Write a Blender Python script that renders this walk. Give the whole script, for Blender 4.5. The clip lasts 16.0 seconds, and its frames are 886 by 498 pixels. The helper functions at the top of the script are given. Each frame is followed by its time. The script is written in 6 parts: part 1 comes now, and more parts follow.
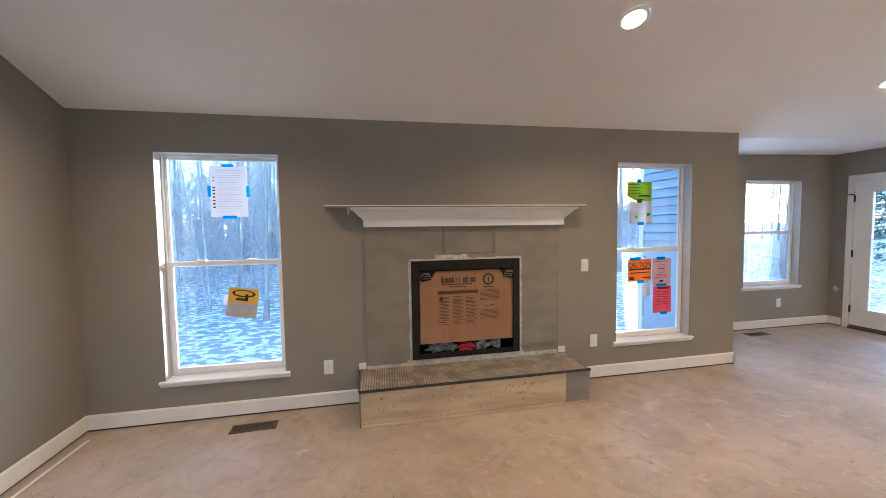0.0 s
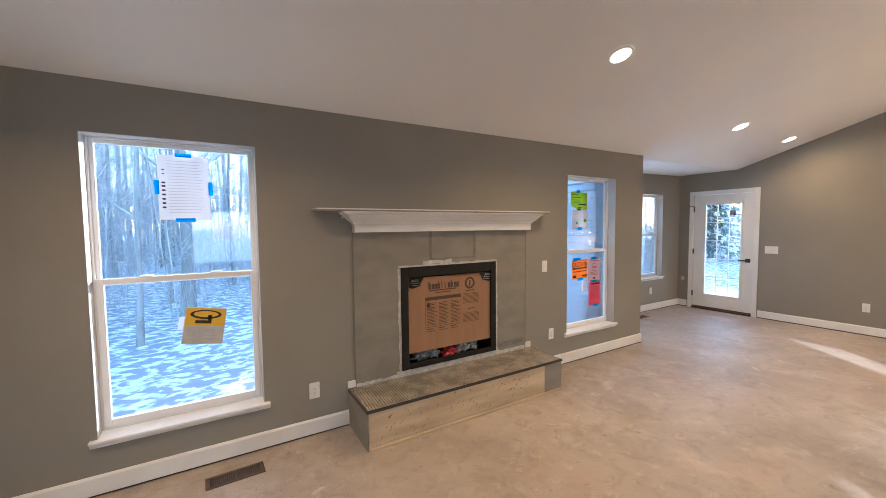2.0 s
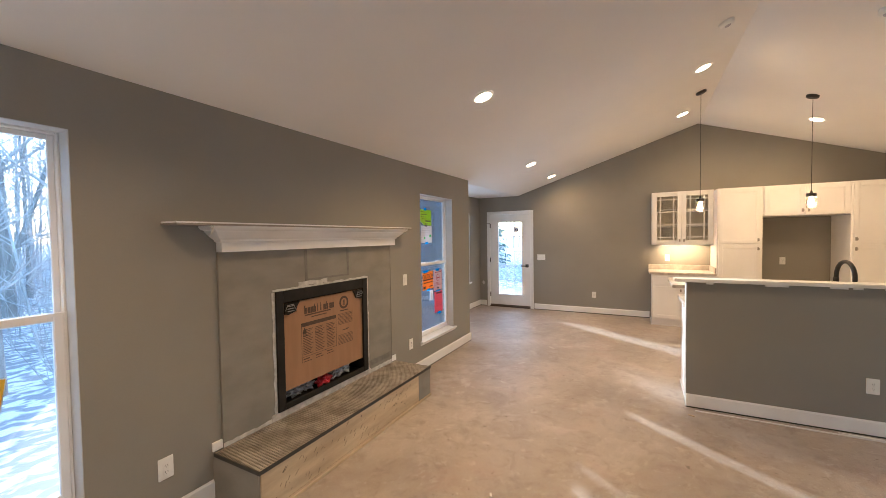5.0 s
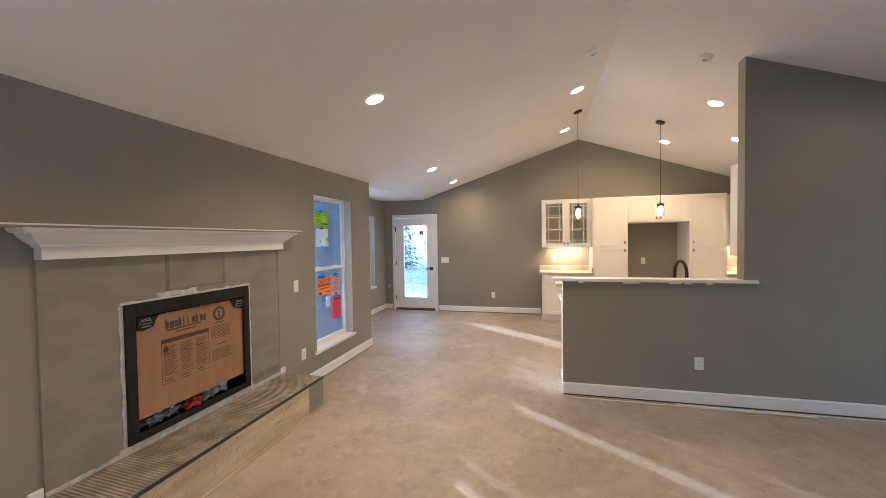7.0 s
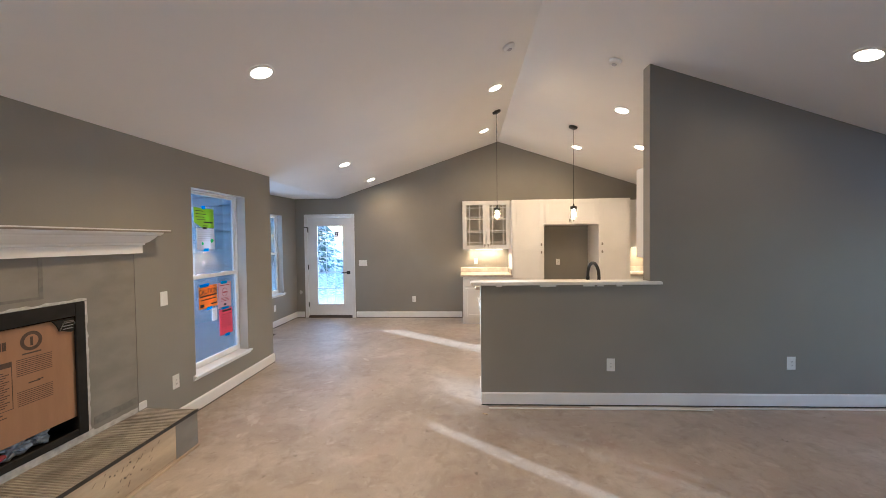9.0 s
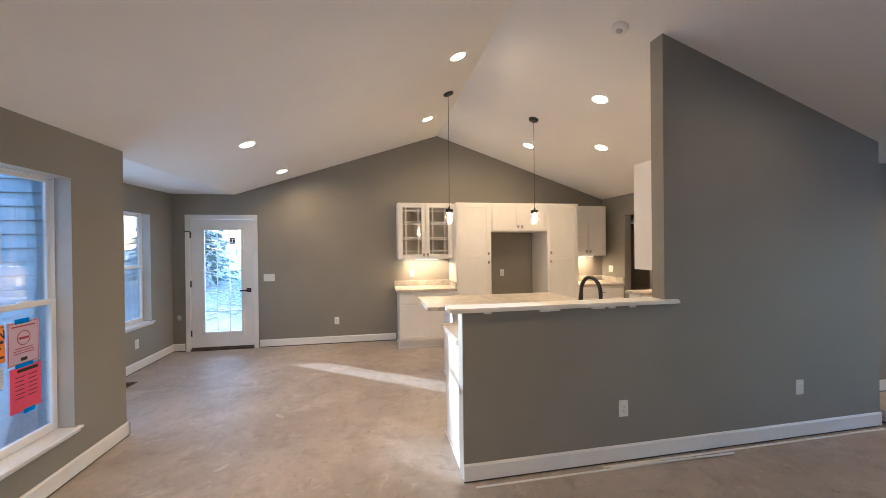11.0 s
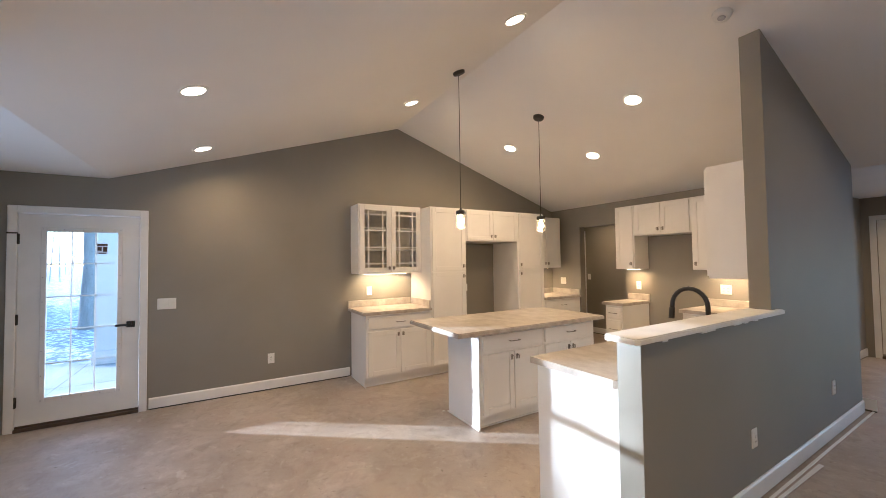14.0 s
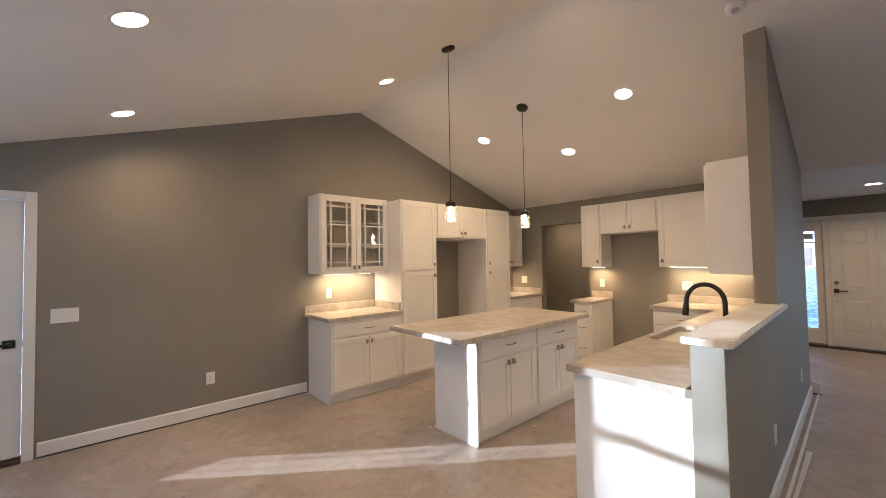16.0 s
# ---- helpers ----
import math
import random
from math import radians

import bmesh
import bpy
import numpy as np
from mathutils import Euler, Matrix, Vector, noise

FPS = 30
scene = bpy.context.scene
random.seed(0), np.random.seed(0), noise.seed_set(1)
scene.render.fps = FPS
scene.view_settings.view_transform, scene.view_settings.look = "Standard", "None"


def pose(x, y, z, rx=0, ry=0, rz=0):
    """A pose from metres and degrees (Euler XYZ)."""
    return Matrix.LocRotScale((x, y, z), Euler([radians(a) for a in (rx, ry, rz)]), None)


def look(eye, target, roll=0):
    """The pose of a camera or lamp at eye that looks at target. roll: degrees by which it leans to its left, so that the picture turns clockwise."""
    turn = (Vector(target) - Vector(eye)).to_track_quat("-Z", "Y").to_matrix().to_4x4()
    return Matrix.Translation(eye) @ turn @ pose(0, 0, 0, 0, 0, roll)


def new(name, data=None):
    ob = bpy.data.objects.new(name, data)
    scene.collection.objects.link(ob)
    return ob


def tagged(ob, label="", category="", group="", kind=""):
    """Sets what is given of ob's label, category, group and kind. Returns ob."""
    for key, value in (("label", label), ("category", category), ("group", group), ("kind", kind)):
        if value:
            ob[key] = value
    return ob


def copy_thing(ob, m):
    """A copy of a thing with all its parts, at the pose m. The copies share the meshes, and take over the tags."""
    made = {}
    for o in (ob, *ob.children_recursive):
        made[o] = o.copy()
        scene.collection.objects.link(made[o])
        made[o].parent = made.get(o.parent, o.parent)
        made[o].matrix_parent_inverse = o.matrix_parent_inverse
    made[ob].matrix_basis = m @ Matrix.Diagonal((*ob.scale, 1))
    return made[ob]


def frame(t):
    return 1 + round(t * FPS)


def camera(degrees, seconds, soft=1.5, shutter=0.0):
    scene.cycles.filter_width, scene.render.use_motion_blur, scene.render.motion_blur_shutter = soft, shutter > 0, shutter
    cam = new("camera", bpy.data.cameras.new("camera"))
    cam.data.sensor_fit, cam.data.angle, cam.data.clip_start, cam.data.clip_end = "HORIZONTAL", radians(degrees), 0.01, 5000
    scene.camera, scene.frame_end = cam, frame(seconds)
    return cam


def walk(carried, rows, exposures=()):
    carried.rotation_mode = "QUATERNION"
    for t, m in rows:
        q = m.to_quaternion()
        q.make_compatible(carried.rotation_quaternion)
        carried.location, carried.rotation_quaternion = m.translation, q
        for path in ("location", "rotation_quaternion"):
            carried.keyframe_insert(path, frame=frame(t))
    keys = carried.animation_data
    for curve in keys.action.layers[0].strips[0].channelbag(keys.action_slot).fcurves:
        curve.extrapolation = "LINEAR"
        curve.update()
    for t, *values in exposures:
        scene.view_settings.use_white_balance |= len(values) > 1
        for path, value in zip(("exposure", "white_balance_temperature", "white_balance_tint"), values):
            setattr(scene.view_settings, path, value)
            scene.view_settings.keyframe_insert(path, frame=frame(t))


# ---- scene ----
cam = camera(99.4, 16.0, soft=0.8)
PATH = [
    (0, (0.194, 0.186, 1.48), (0.599, 2.141, 1.363), -0.8),
    (0.5, (-0.053, 0.262, 1.463), (0.527, 2.173, 1.351), -0.7),
    (1, (-0.285, 0.352, 1.491), (0.476, 2.198, 1.363), -0.6),
    (1.5, (-0.503, 0.466, 1.5), (0.403, 2.245, 1.374), -0.6),
    (2, (-0.697, 0.571, 1.52), (0.331, 2.283, 1.404), -0.6),
    (2.5, (-0.908, 0.675, 1.533), (0.247, 2.304, 1.431), -0.6),
    (3, (-1.041, 0.802, 1.521), (0.258, 2.32, 1.433), -0.7),
    (3.5, (-1.124, 0.926, 1.535), (0.313, 2.316, 1.459), -0.7),
    (4, (-1.184, 1.034, 1.548), (0.371, 2.29, 1.483), -0.7),
    (4.5, (-1.199, 1.097, 1.548), (0.47, 2.197, 1.485), -0.8),
    (5, (-1.183, 1.102, 1.559), (0.585, 2.036, 1.496), -0.8),
    (7.5, (-1.076, 0.892, 1.562), (0.878, 1.318, 1.513), -0.8),
    (8, (-1.04, 0.852, 1.55), (0.931, 1.185, 1.504), -0.8),
    (8.5, (-0.936, 0.844, 1.546), (1.051, 1.069, 1.498), -0.8),
    (9, (-0.728, 0.875, 1.56), (1.268, 0.998, 1.511), -0.7),
    (9.5, (-0.477, 0.949, 1.554), (1.522, 0.941, 1.507), -0.8),
    (10, (-0.177, 1.023, 1.562), (1.818, 0.898, 1.521), -0.7),
    (12.5, (1.064, 1.961, 1.565), (2.929, 1.241, 1.61), -0.8),
    (13, (1.289, 2.169, 1.542), (3.107, 1.336, 1.596), -0.8),
    (13.5, (1.522, 2.324, 1.538), (3.292, 1.394, 1.594), -0.8),
    (14, (1.719, 2.448, 1.527), (3.442, 1.435, 1.591), -0.8),
    (14.5, (1.905, 2.58, 1.53), (3.576, 1.483, 1.595), -0.9),
    (15, (2.091, 2.64, 1.512), (3.703, 1.457, 1.577), -0.9),
    (15.5, (2.244, 2.638, 1.511), (3.804, 1.388, 1.574), -1.1),
    (16, (2.369, 2.662, 1.502), (3.873, 1.345, 1.565), -1.0),
]
walk(cam, [(t, look(eye, target, roll)) for t, eye, target, roll in PATH], [(0.0, 2.97, 4800, 7), (1.5, 3.03, 4850, 7), (3.0, 3.08, 4970, 8), (4.5, 3.03, 5170, 8), (8.5, 3.0, 4570, 5), (10.0, 3.0, 4570, 5), (12.5, 2.67, 4830, 7), (14.5, 2.68, 4830, 7), (15.5, 2.5, 4930, 8), (16.0, 2.48, 4930, 8)])

# ---- world and sun ----
SUN_X, SUN_Y = 0.595, 0.8037
SUN_EL, SUN_AZ = radians(9.2), math.atan2(SUN_X, SUN_Y)
world = bpy.data.worlds.new("winter_sky")
scene.world = world
world.use_nodes = True
wn = world.node_tree
sky = wn.nodes.new("ShaderNodeTexSky")
sky.sky_type, sky.sun_disc, sky.sun_elevation, sky.sun_rotation = "NISHITA", False, SUN_EL, SUN_AZ
sky.air_density, sky.dust_density, sky.ozone_density = 1.0, 0.6, 1.5
wn.nodes["Background"].inputs["Strength"].default_value = 0.165
wn.links.new(sky.outputs[0], wn.nodes["Background"].inputs["Color"])
sun_data = bpy.data.lights.new("sun", "SUN")
sun_data.energy, sun_data.angle, sun_data.color = 3.1, radians(0.53), (1.0, 0.90, 0.76)
sun = new("sun", sun_data)
sun.matrix_world = look((12, 16, 8), (12 - SUN_X * math.cos(SUN_EL), 16 - SUN_Y * math.cos(SUN_EL), 8 - math.sin(SUN_EL)))

WARM = (1.0, 0.555, 0.22)
DAY = (0.70, 0.85, 1.0)
CAN_WATTS, BULB_WATTS, STRIP_WATTS = 1.85, 0.5, 0.85


def lamp(name, where, toward, watts, size, size_y=0.0, shape="DISK", spread=155):
    data = bpy.data.lights.new(name, "AREA")
    data.energy, data.size, data.shape, data.color, data.spread = watts, size, shape, WARM, radians(spread)
    if size_y:
        data.shape, data.size_y = "RECTANGLE", size_y
    ob = new(name, data)
    ob.matrix_world = look(where, toward)
    return ob


# ---- materials ----
def material(name, base, rough=0.5, metal=0.0, spots=None, scale=8.0, amount=0.5, fine=0.0, fine_scale=120.0, bump=0.0, bump_scale=60.0, stretch=(1, 1, 1), spec=0.5, random_tint=0.0):
    """A surface with two scales of variation: broad patches towards spots, and a fine grain."""
    m = bpy.data.materials.new(name)
    m.use_nodes = True
    nt = m.node_tree
    b = nt.nodes["Principled BSDF"]
    b.inputs["Roughness"].default_value, b.inputs["Metallic"].default_value = rough, metal
    b.inputs["Specular IOR Level"].default_value = spec
    co = nt.nodes.new("ShaderNodeTexCoord")
    mp = nt.nodes.new("ShaderNodeMapping")
    mp.inputs["Scale"].default_value = stretch
    nt.links.new(co.outputs["Object"], mp.inputs["Vector"])
    out = None
    if spots:
        n1 = nt.nodes.new("ShaderNodeTexNoise")
        n1.inputs["Scale"].default_value, n1.inputs["Detail"].default_value = scale, 6
        nt.links.new(mp.outputs[0], n1.inputs["Vector"])
        ramp = nt.nodes.new("ShaderNodeValToRGB")
        ramp.color_ramp.elements[0].position, ramp.color_ramp.elements[1].position = 0.5 - 0.25 * amount, 0.5 + 0.25 * amount
        ramp.color_ramp.elements[0].color, ramp.color_ramp.elements[1].color = (*base, 1), (*spots, 1)
        nt.links.new(n1.outputs["Fac"], ramp.inputs[0])
        out = ramp.outputs[0]
    if fine:
        n2 = nt.nodes.new("ShaderNodeTexNoise")
        n2.inputs["Scale"].default_value, n2.inputs["Detail"].default_value = fine_scale, 3
        nt.links.new(mp.outputs[0], n2.inputs["Vector"])
        mr = nt.nodes.new("ShaderNodeMapRange")
        mr.inputs["To Min"].default_value, mr.inputs["To Max"].default_value = 1 - fine, 1 + fine
        nt.links.new(n2.outputs["Fac"], mr.inputs["Value"])
        mul = nt.nodes.new("ShaderNodeVectorMath")
        mul.operation = "SCALE"
        if out:
            nt.links.new(out, mul.inputs[0])
        else:
            mul.inputs[0].default_value = base
        nt.links.new(mr.outputs[0], mul.inputs["Scale"])
        out = mul.outputs[0]
    if random_tint:
        oi = nt.nodes.new("ShaderNodeObjectInfo")
        mr2 = nt.nodes.new("ShaderNodeMapRange")
        mr2.inputs["To Min"].default_value, mr2.inputs["To Max"].default_value = 1 - random_tint, 1 + random_tint
        nt.links.new(oi.outputs["Random"], mr2.inputs["Value"])
        mul2 = nt.nodes.new("ShaderNodeVectorMath")
        mul2.operation = "SCALE"
        if out:
            nt.links.new(out, mul2.inputs[0])
        else:
            mul2.inputs[0].default_value = base
        nt.links.new(mr2.outputs[0], mul2.inputs["Scale"])
        out = mul2.outputs[0]
    if out:
        nt.links.new(out, b.inputs["Base Color"])
    else:
        b.inputs["Base Color"].default_value = (*base, 1)
    if bump:
        n3 = nt.nodes.new("ShaderNodeTexNoise")
        n3.inputs["Scale"].default_value, n3.inputs["Detail"].default_value = bump_scale, 4
        nt.links.new(mp.outputs[0], n3.inputs["Vector"])
        bp = nt.nodes.new("ShaderNodeBump")
        bp.inputs["Strength"].default_value, bp.inputs["Distance"].default_value = bump, 0.003
        nt.links.new(n3.outputs["Fac"], bp.inputs["Height"])
        nt.links.new(bp.outputs[0], b.inputs["Normal"])
    return m


def glowing(name, colour, strength):
    m = bpy.data.materials.new(name)
    m.use_nodes = True
    b = m.node_tree.nodes["Principled BSDF"]
    b.inputs["Base Color"].default_value = (0.8, 0.8, 0.8, 1)
    b.inputs["Emission Color"].default_value, b.inputs["Emission Strength"].default_value = (*colour, 1), strength
    return m


def clear_glass(name, tint=(1, 1, 1), gloss=0.07):
    m = bpy.data.materials.new(name)
    m.use_nodes = True
    nt = m.node_tree
    nt.nodes.clear()
    o = nt.nodes.new("ShaderNodeOutputMaterial")
    mix = nt.nodes.new("ShaderNodeMixShader")
    tr = nt.nodes.new("ShaderNodeBsdfTransparent")
    gl = nt.nodes.new("ShaderNodeBsdfGlossy")
    lw = nt.nodes.new("ShaderNodeLayerWeight")
    mr = nt.nodes.new("ShaderNodeMapRange")
    tr.inputs[0].default_value = (*tint, 1)
    gl.inputs["Roughness"].default_value = 0.02
    lw.inputs["Blend"].default_value = 0.2
    mr.inputs["To Min"].default_value, mr.inputs["To Max"].default_value = gloss, 0.8
    nt.links.new(lw.outputs["Fresnel"], mr.inputs["Value"])
    nt.links.new(mr.outputs[0], mix.inputs[0])
    nt.links.new(tr.outputs[0], mix.inputs[1])
    nt.links.new(gl.outputs[0], mix.inputs[2])
    nt.links.new(mix.outputs[0], o.inputs[0])
    return m


def subfloor_material():
    """Dusty wooden sub-floor: tan and pinkish grey patches, pale plaster smears, small dark scuffs."""
    m = bpy.data.materials.new("dusty_subfloor")
    m.use_nodes = True
    nt = m.node_tree
    b = nt.nodes["Principled BSDF"]
    b.inputs["Roughness"].default_value = 0.5
    b.inputs["Specular IOR Level"].default_value = 0.45
    co = nt.nodes.new("ShaderNodeTexCoord")

    def noise_ramp(scale, detail, p0, p1, c0, c1, distortion=0.0, rough=0.5):
        n = nt.nodes.new("ShaderNodeTexNoise")
        n.inputs["Scale"].default_value, n.inputs["Detail"].default_value = scale, detail
        n.inputs["Distortion"].default_value, n.inputs["Roughness"].default_value = distortion, rough
        nt.links.new(co.outputs["Object"], n.inputs["Vector"])
        r = nt.nodes.new("ShaderNodeValToRGB")
        r.color_ramp.elements[0].position, r.color_ramp.elements[1].position = p0, p1
        r.color_ramp.elements[0].color, r.color_ramp.elements[1].color = (*c0, 1), (*c1, 1)
        nt.links.new(n.outputs["Fac"], r.inputs[0])
        return r.outputs[0], n

    def mixed(a, c, fac, blend="MIX"):
        x = nt.nodes.new("ShaderNodeMix")
        x.data_type, x.blend_type = "RGBA", blend
        nt.links.new(fac, x.inputs["Factor"]) if not isinstance(fac, float) else None
        if isinstance(fac, float):
            x.inputs["Factor"].default_value = fac
        nt.links.new(a, x.inputs[6])
        if isinstance(c, tuple):
            x.inputs[7].default_value = (*c, 1)
        else:
            nt.links.new(c, x.inputs[7])
        return x.outputs[2]

    base, _ = noise_ramp(1.1, 8, 0.36, 0.66, FLOOR_A, FLOOR_B, 0.6, 0.62)
    pale, _ = noise_ramp(1.9, 10, 0.52, 0.76, (0, 0, 0), (0.7, 0.7, 0.7), 0.35, 0.7)
    mid, _ = noise_ramp(7, 9, 0.50, 0.68, (0, 0, 0), (0.46, 0.46, 0.46), 0.8, 0.7)
    scuff, _ = noise_ramp(22, 6, 0.645, 0.72, (0, 0, 0), (0.65, 0.65, 0.65), 1.2, 0.6)
    grain, gn = noise_ramp(160, 3, 0.3, 0.7, (0.86, 0.86, 0.86), (1.1, 1.1, 1.1))
    streak, _ = noise_ramp(1.5, 8, 0.54, 0.70, (0, 0, 0), (0.5, 0.5, 0.5), 0.4, 0.68)
    c = mixed(base, FLOOR_PALE, pale)
    c = mixed(c, FLOOR_DARK, mid)
    c = mixed(c, FLOOR_PINK, streak)
    c = mixed(c, (0.10, 0.075, 0.06), scuff)
    dust, _ = noise_ramp(9, 14, 0.575, 0.625, (0, 0, 0), (0.30, 0.30, 0.30), 0.5, 0.72)
    c = mixed(c, FLOOR_PALE, dust)
    speck, _ = noise_ramp(48, 5, 0.665, 0.69, (0, 0, 0), (0.7, 0.7, 0.7), 0.3, 0.6)
    c = mixed(c, (0.62, 0.585, 0.54), speck)
    pit, _ = noise_ramp(36, 7, 0.30, 0.335, (0.75, 0.75, 0.75), (0, 0, 0), 1.5, 0.6)
    c = mixed(c, (0.12, 0.095, 0.08), pit)
    c = mixed(c, grain, 1.0, "MULTIPLY")
    nt.links.new(c, b.inputs["Base Color"])
    bp = nt.nodes.new("ShaderNodeBump")
    bp.inputs["Strength"].default_value, bp.inputs["Distance"].default_value = 0.25, 0.004
    nt.links.new(gn.outputs["Fac"], bp.inputs["Height"])
    nt.links.new(bp.outputs[0], b.inputs["Normal"])
    return m


FLOOR_A, FLOOR_B, FLOOR_PALE = (0.345, 0.30, 0.255), (0.46, 0.41, 0.36), (0.62, 0.58, 0.535)
FLOOR_DARK, FLOOR_PINK = (0.225, 0.185, 0.152), (0.42, 0.315, 0.275)

GREY_PAINT = material("grey_wall_paint", (0.262, 0.248, 0.217), 0.6, spots=(0.243, 0.230, 0.201), scale=1.3, fine=0.04, fine_scale=180, bump=0.12, bump_scale=220)
CEILING_WHITE = material("flat_white_ceiling", (0.83, 0.825, 0.81), 0.85, spots=(0.80, 0.795, 0.78), scale=0.9, bump=0.2, bump_scale=140)
TRIM_WHITE = material("white_trim_paint", (0.80, 0.80, 0.79), 0.38, spots=(0.74, 0.74, 0.73), scale=3, fine=0.02, bump=0.05)
CABINET_WHITE = material("white_cabinet_paint", (0.80, 0.79, 0.77), 0.36, spots=(0.76, 0.75, 0.73), scale=2.2, fine=0.015, bump=0.04, bump_scale=90)
# tan back panel: the shade inside the glass cabinet put into its colour
CABINET_SHADE = material("shaded_cabinet_back", (0.70, 0.65, 0.55), 0.5, spots=(0.64, 0.59, 0.49), scale=3, fine=0.05, fine_scale=60, stretch=(6, 6, 0.6))
VINYL = material("white_window_vinyl", (0.82, 0.82, 0.82), 0.32, spots=(0.78, 0.78, 0.78), scale=4)
STOOL_WHITE = material("white_sill_paint", (0.80, 0.80, 0.80), 0.3, spots=(0.75, 0.75, 0.75), scale=5, fine=0.02)
RETURN_PALE = material("pale_grey_return", (0.53, 0.525, 0.51), 0.6, spots=(0.48, 0.475, 0.46), scale=4, fine=0.03, bump=0.1, bump_scale=160)
LAMINATE = material("mottled_stone_laminate", (0.35, 0.315, 0.275), 0.3, spots=(0.57, 0.535, 0.485), scale=7, amount=0.9, fine=0.14, fine_scale=70, stretch=(1, 1.6, 1))
CAP_WHITE = material("primed_cap_board", (0.78, 0.77, 0.75), 0.42, spots=(0.70, 0.69, 0.67), scale=6, fine=0.03)
SUBFLOOR = subfloor_material()
CEMENT = material("cement_board", (0.275, 0.260, 0.230), 0.9, spots=(0.235, 0.223, 0.198), scale=4, fine=0.16, fine_scale=240, bump=0.5, bump_scale=220, stretch=(1, 1, 1.8), spec=0.2)
CEMENT_DARK = material("grey_mortar_and_edge_shade", (0.165, 0.158, 0.145), 0.9, spots=(0.21, 0.20, 0.182), scale=25, fine=0.15, bump=0.5)
JOINT_MUD = material("white_joint_compound", (0.60, 0.59, 0.56), 0.85, spots=(0.42, 0.41, 0.39), scale=28, amount=0.6, fine=0.08, bump=0.7, bump_scale=50)
OSB = material("pale_plywood", (0.62, 0.50, 0.33), 0.75, spots=(0.45, 0.35, 0.23), scale=4.5, fine=0.1, fine_scale=90, bump=0.2, stretch=(0.35, 1, 2.2))
NAIL = material("dark_nail_marks", (0.10, 0.08, 0.06), 0.6, spots=(0.16, 0.12, 0.08), scale=50)
LATH = material("galvanised_lath", (0.56, 0.52, 0.45), 0.55, metal=0.35, spots=(0.34, 0.31, 0.265), scale=9, fine=0.1)
LATH_BED = material("dark_paper_under_lath", (0.10, 0.09, 0.078), 0.9, spots=(0.15, 0.135, 0.115), scale=14, fine=0.1)
BLACK_METAL = material("black_stove_metal", (0.011, 0.0105, 0.010), 0.6, spots=(0.017, 0.016, 0.015), scale=12, fine=0.1, spec=0.25)
MATTE_BLACK = material("matte_black_hardware", (0.016, 0.015, 0.015), 0.4, spots=(0.024, 0.023, 0.022), scale=30)
DARK_BRONZE = material("dark_bronze_threshold", (0.06, 0.042, 0.032), 0.5, spots=(0.085, 0.06, 0.045), scale=20)
NICKEL = material("satin_nickel", (0.34, 0.32, 0.29), 0.32, metal=1.0, spots=(0.28, 0.26, 0.24), scale=40)
STEEL = material("brushed_steel", (0.52, 0.51, 0.50), 0.3, metal=1.0, fine=0.08, fine_scale=200, stretch=(1, 14, 1))
CARDBOARD = material("brown_cardboard", (0.335, 0.19, 0.10), 0.8, spots=(0.30, 0.168, 0.087), scale=3, fine=0.05, fine_scale=140, stretch=(5, 1, 1))
PRINT = material("dark_brown_print", (0.07, 0.045, 0.035), 0.8, spots=(0.09, 0.06, 0.045), scale=60)
FAINT_PRINT = material("faint_brown_print", (0.085, 0.05, 0.034), 0.8, spots=(0.11, 0.065, 0.042), scale=90, amount=0.4)
PLASTIC_BAG = material("clear_plastic_bag", (0.50, 0.50, 0.52), 0.18, spots=(0.28, 0.28, 0.30), scale=18, spec=0.9)
RED_PLASTIC = material("red_plastic", (0.55, 0.03, 0.045), 0.35, spots=(0.42, 0.02, 0.03), scale=14)
DEVICE_WHITE = material("white_wall_plate", (0.80, 0.80, 0.78), 0.35, spots=(0.77, 0.77, 0.75), scale=30)
SLOT_DARK = material("dark_slots_and_gap_shade", (0.04, 0.04, 0.04), 0.6, spots=(0.05, 0.05, 0.05), scale=30)
REGISTER = material("brown_register_metal", (0.085, 0.06, 0.045), 0.45, metal=0.3, spots=(0.12, 0.085, 0.06), scale=30)
PAPER = material("white_printer_paper", (0.70, 0.71, 0.75), 0.7, spots=(0.66, 0.67, 0.71), scale=5)
PAPER_DULL = material("dull_label_film", (0.52, 0.53, 0.53), 0.6, spots=(0.44, 0.45, 0.45), scale=14)
PAPER_PINK = material("pink_notice_paper", (0.85, 0.13, 0.22), 0.7, spots=(0.80, 0.11, 0.20), scale=6)
PAPER_PALE_PINK = material("pale_notice_paper", (0.72, 0.55, 0.58), 0.7, spots=(0.68, 0.51, 0.54), scale=6)
PAPER_ORANGE = material("orange_notice_card", (0.88, 0.33, 0.02), 0.6, spots=(0.84, 0.30, 0.02), scale=6)
PAPER_GREEN = material("lime_notice_paper", (0.40, 0.62, 0.02), 0.7, spots=(0.36, 0.57, 0.02), scale=6)
PAPER_YELLOW = material("yellow_label", (0.70, 0.44, 0.015), 0.55, spots=(0.66, 0.41, 0.012), scale=6)
TAPE = material("blue_painters_tape", (0.0, 0.36, 0.75), 0.6, spots=(0.0, 0.32, 0.68), scale=20)
INK = material("black_ink", (0.02, 0.02, 0.022), 0.7, spots=(0.03, 0.03, 0.032), scale=50)
GREY_INK = material("grey_ink", (0.42, 0.42, 0.46), 0.7, spots=(0.48, 0.48, 0.52), scale=50)
GREEN_INK = material("green_marker", (0.05, 0.60, 0.12), 0.7, spots=(0.04, 0.55, 0.10), scale=50)
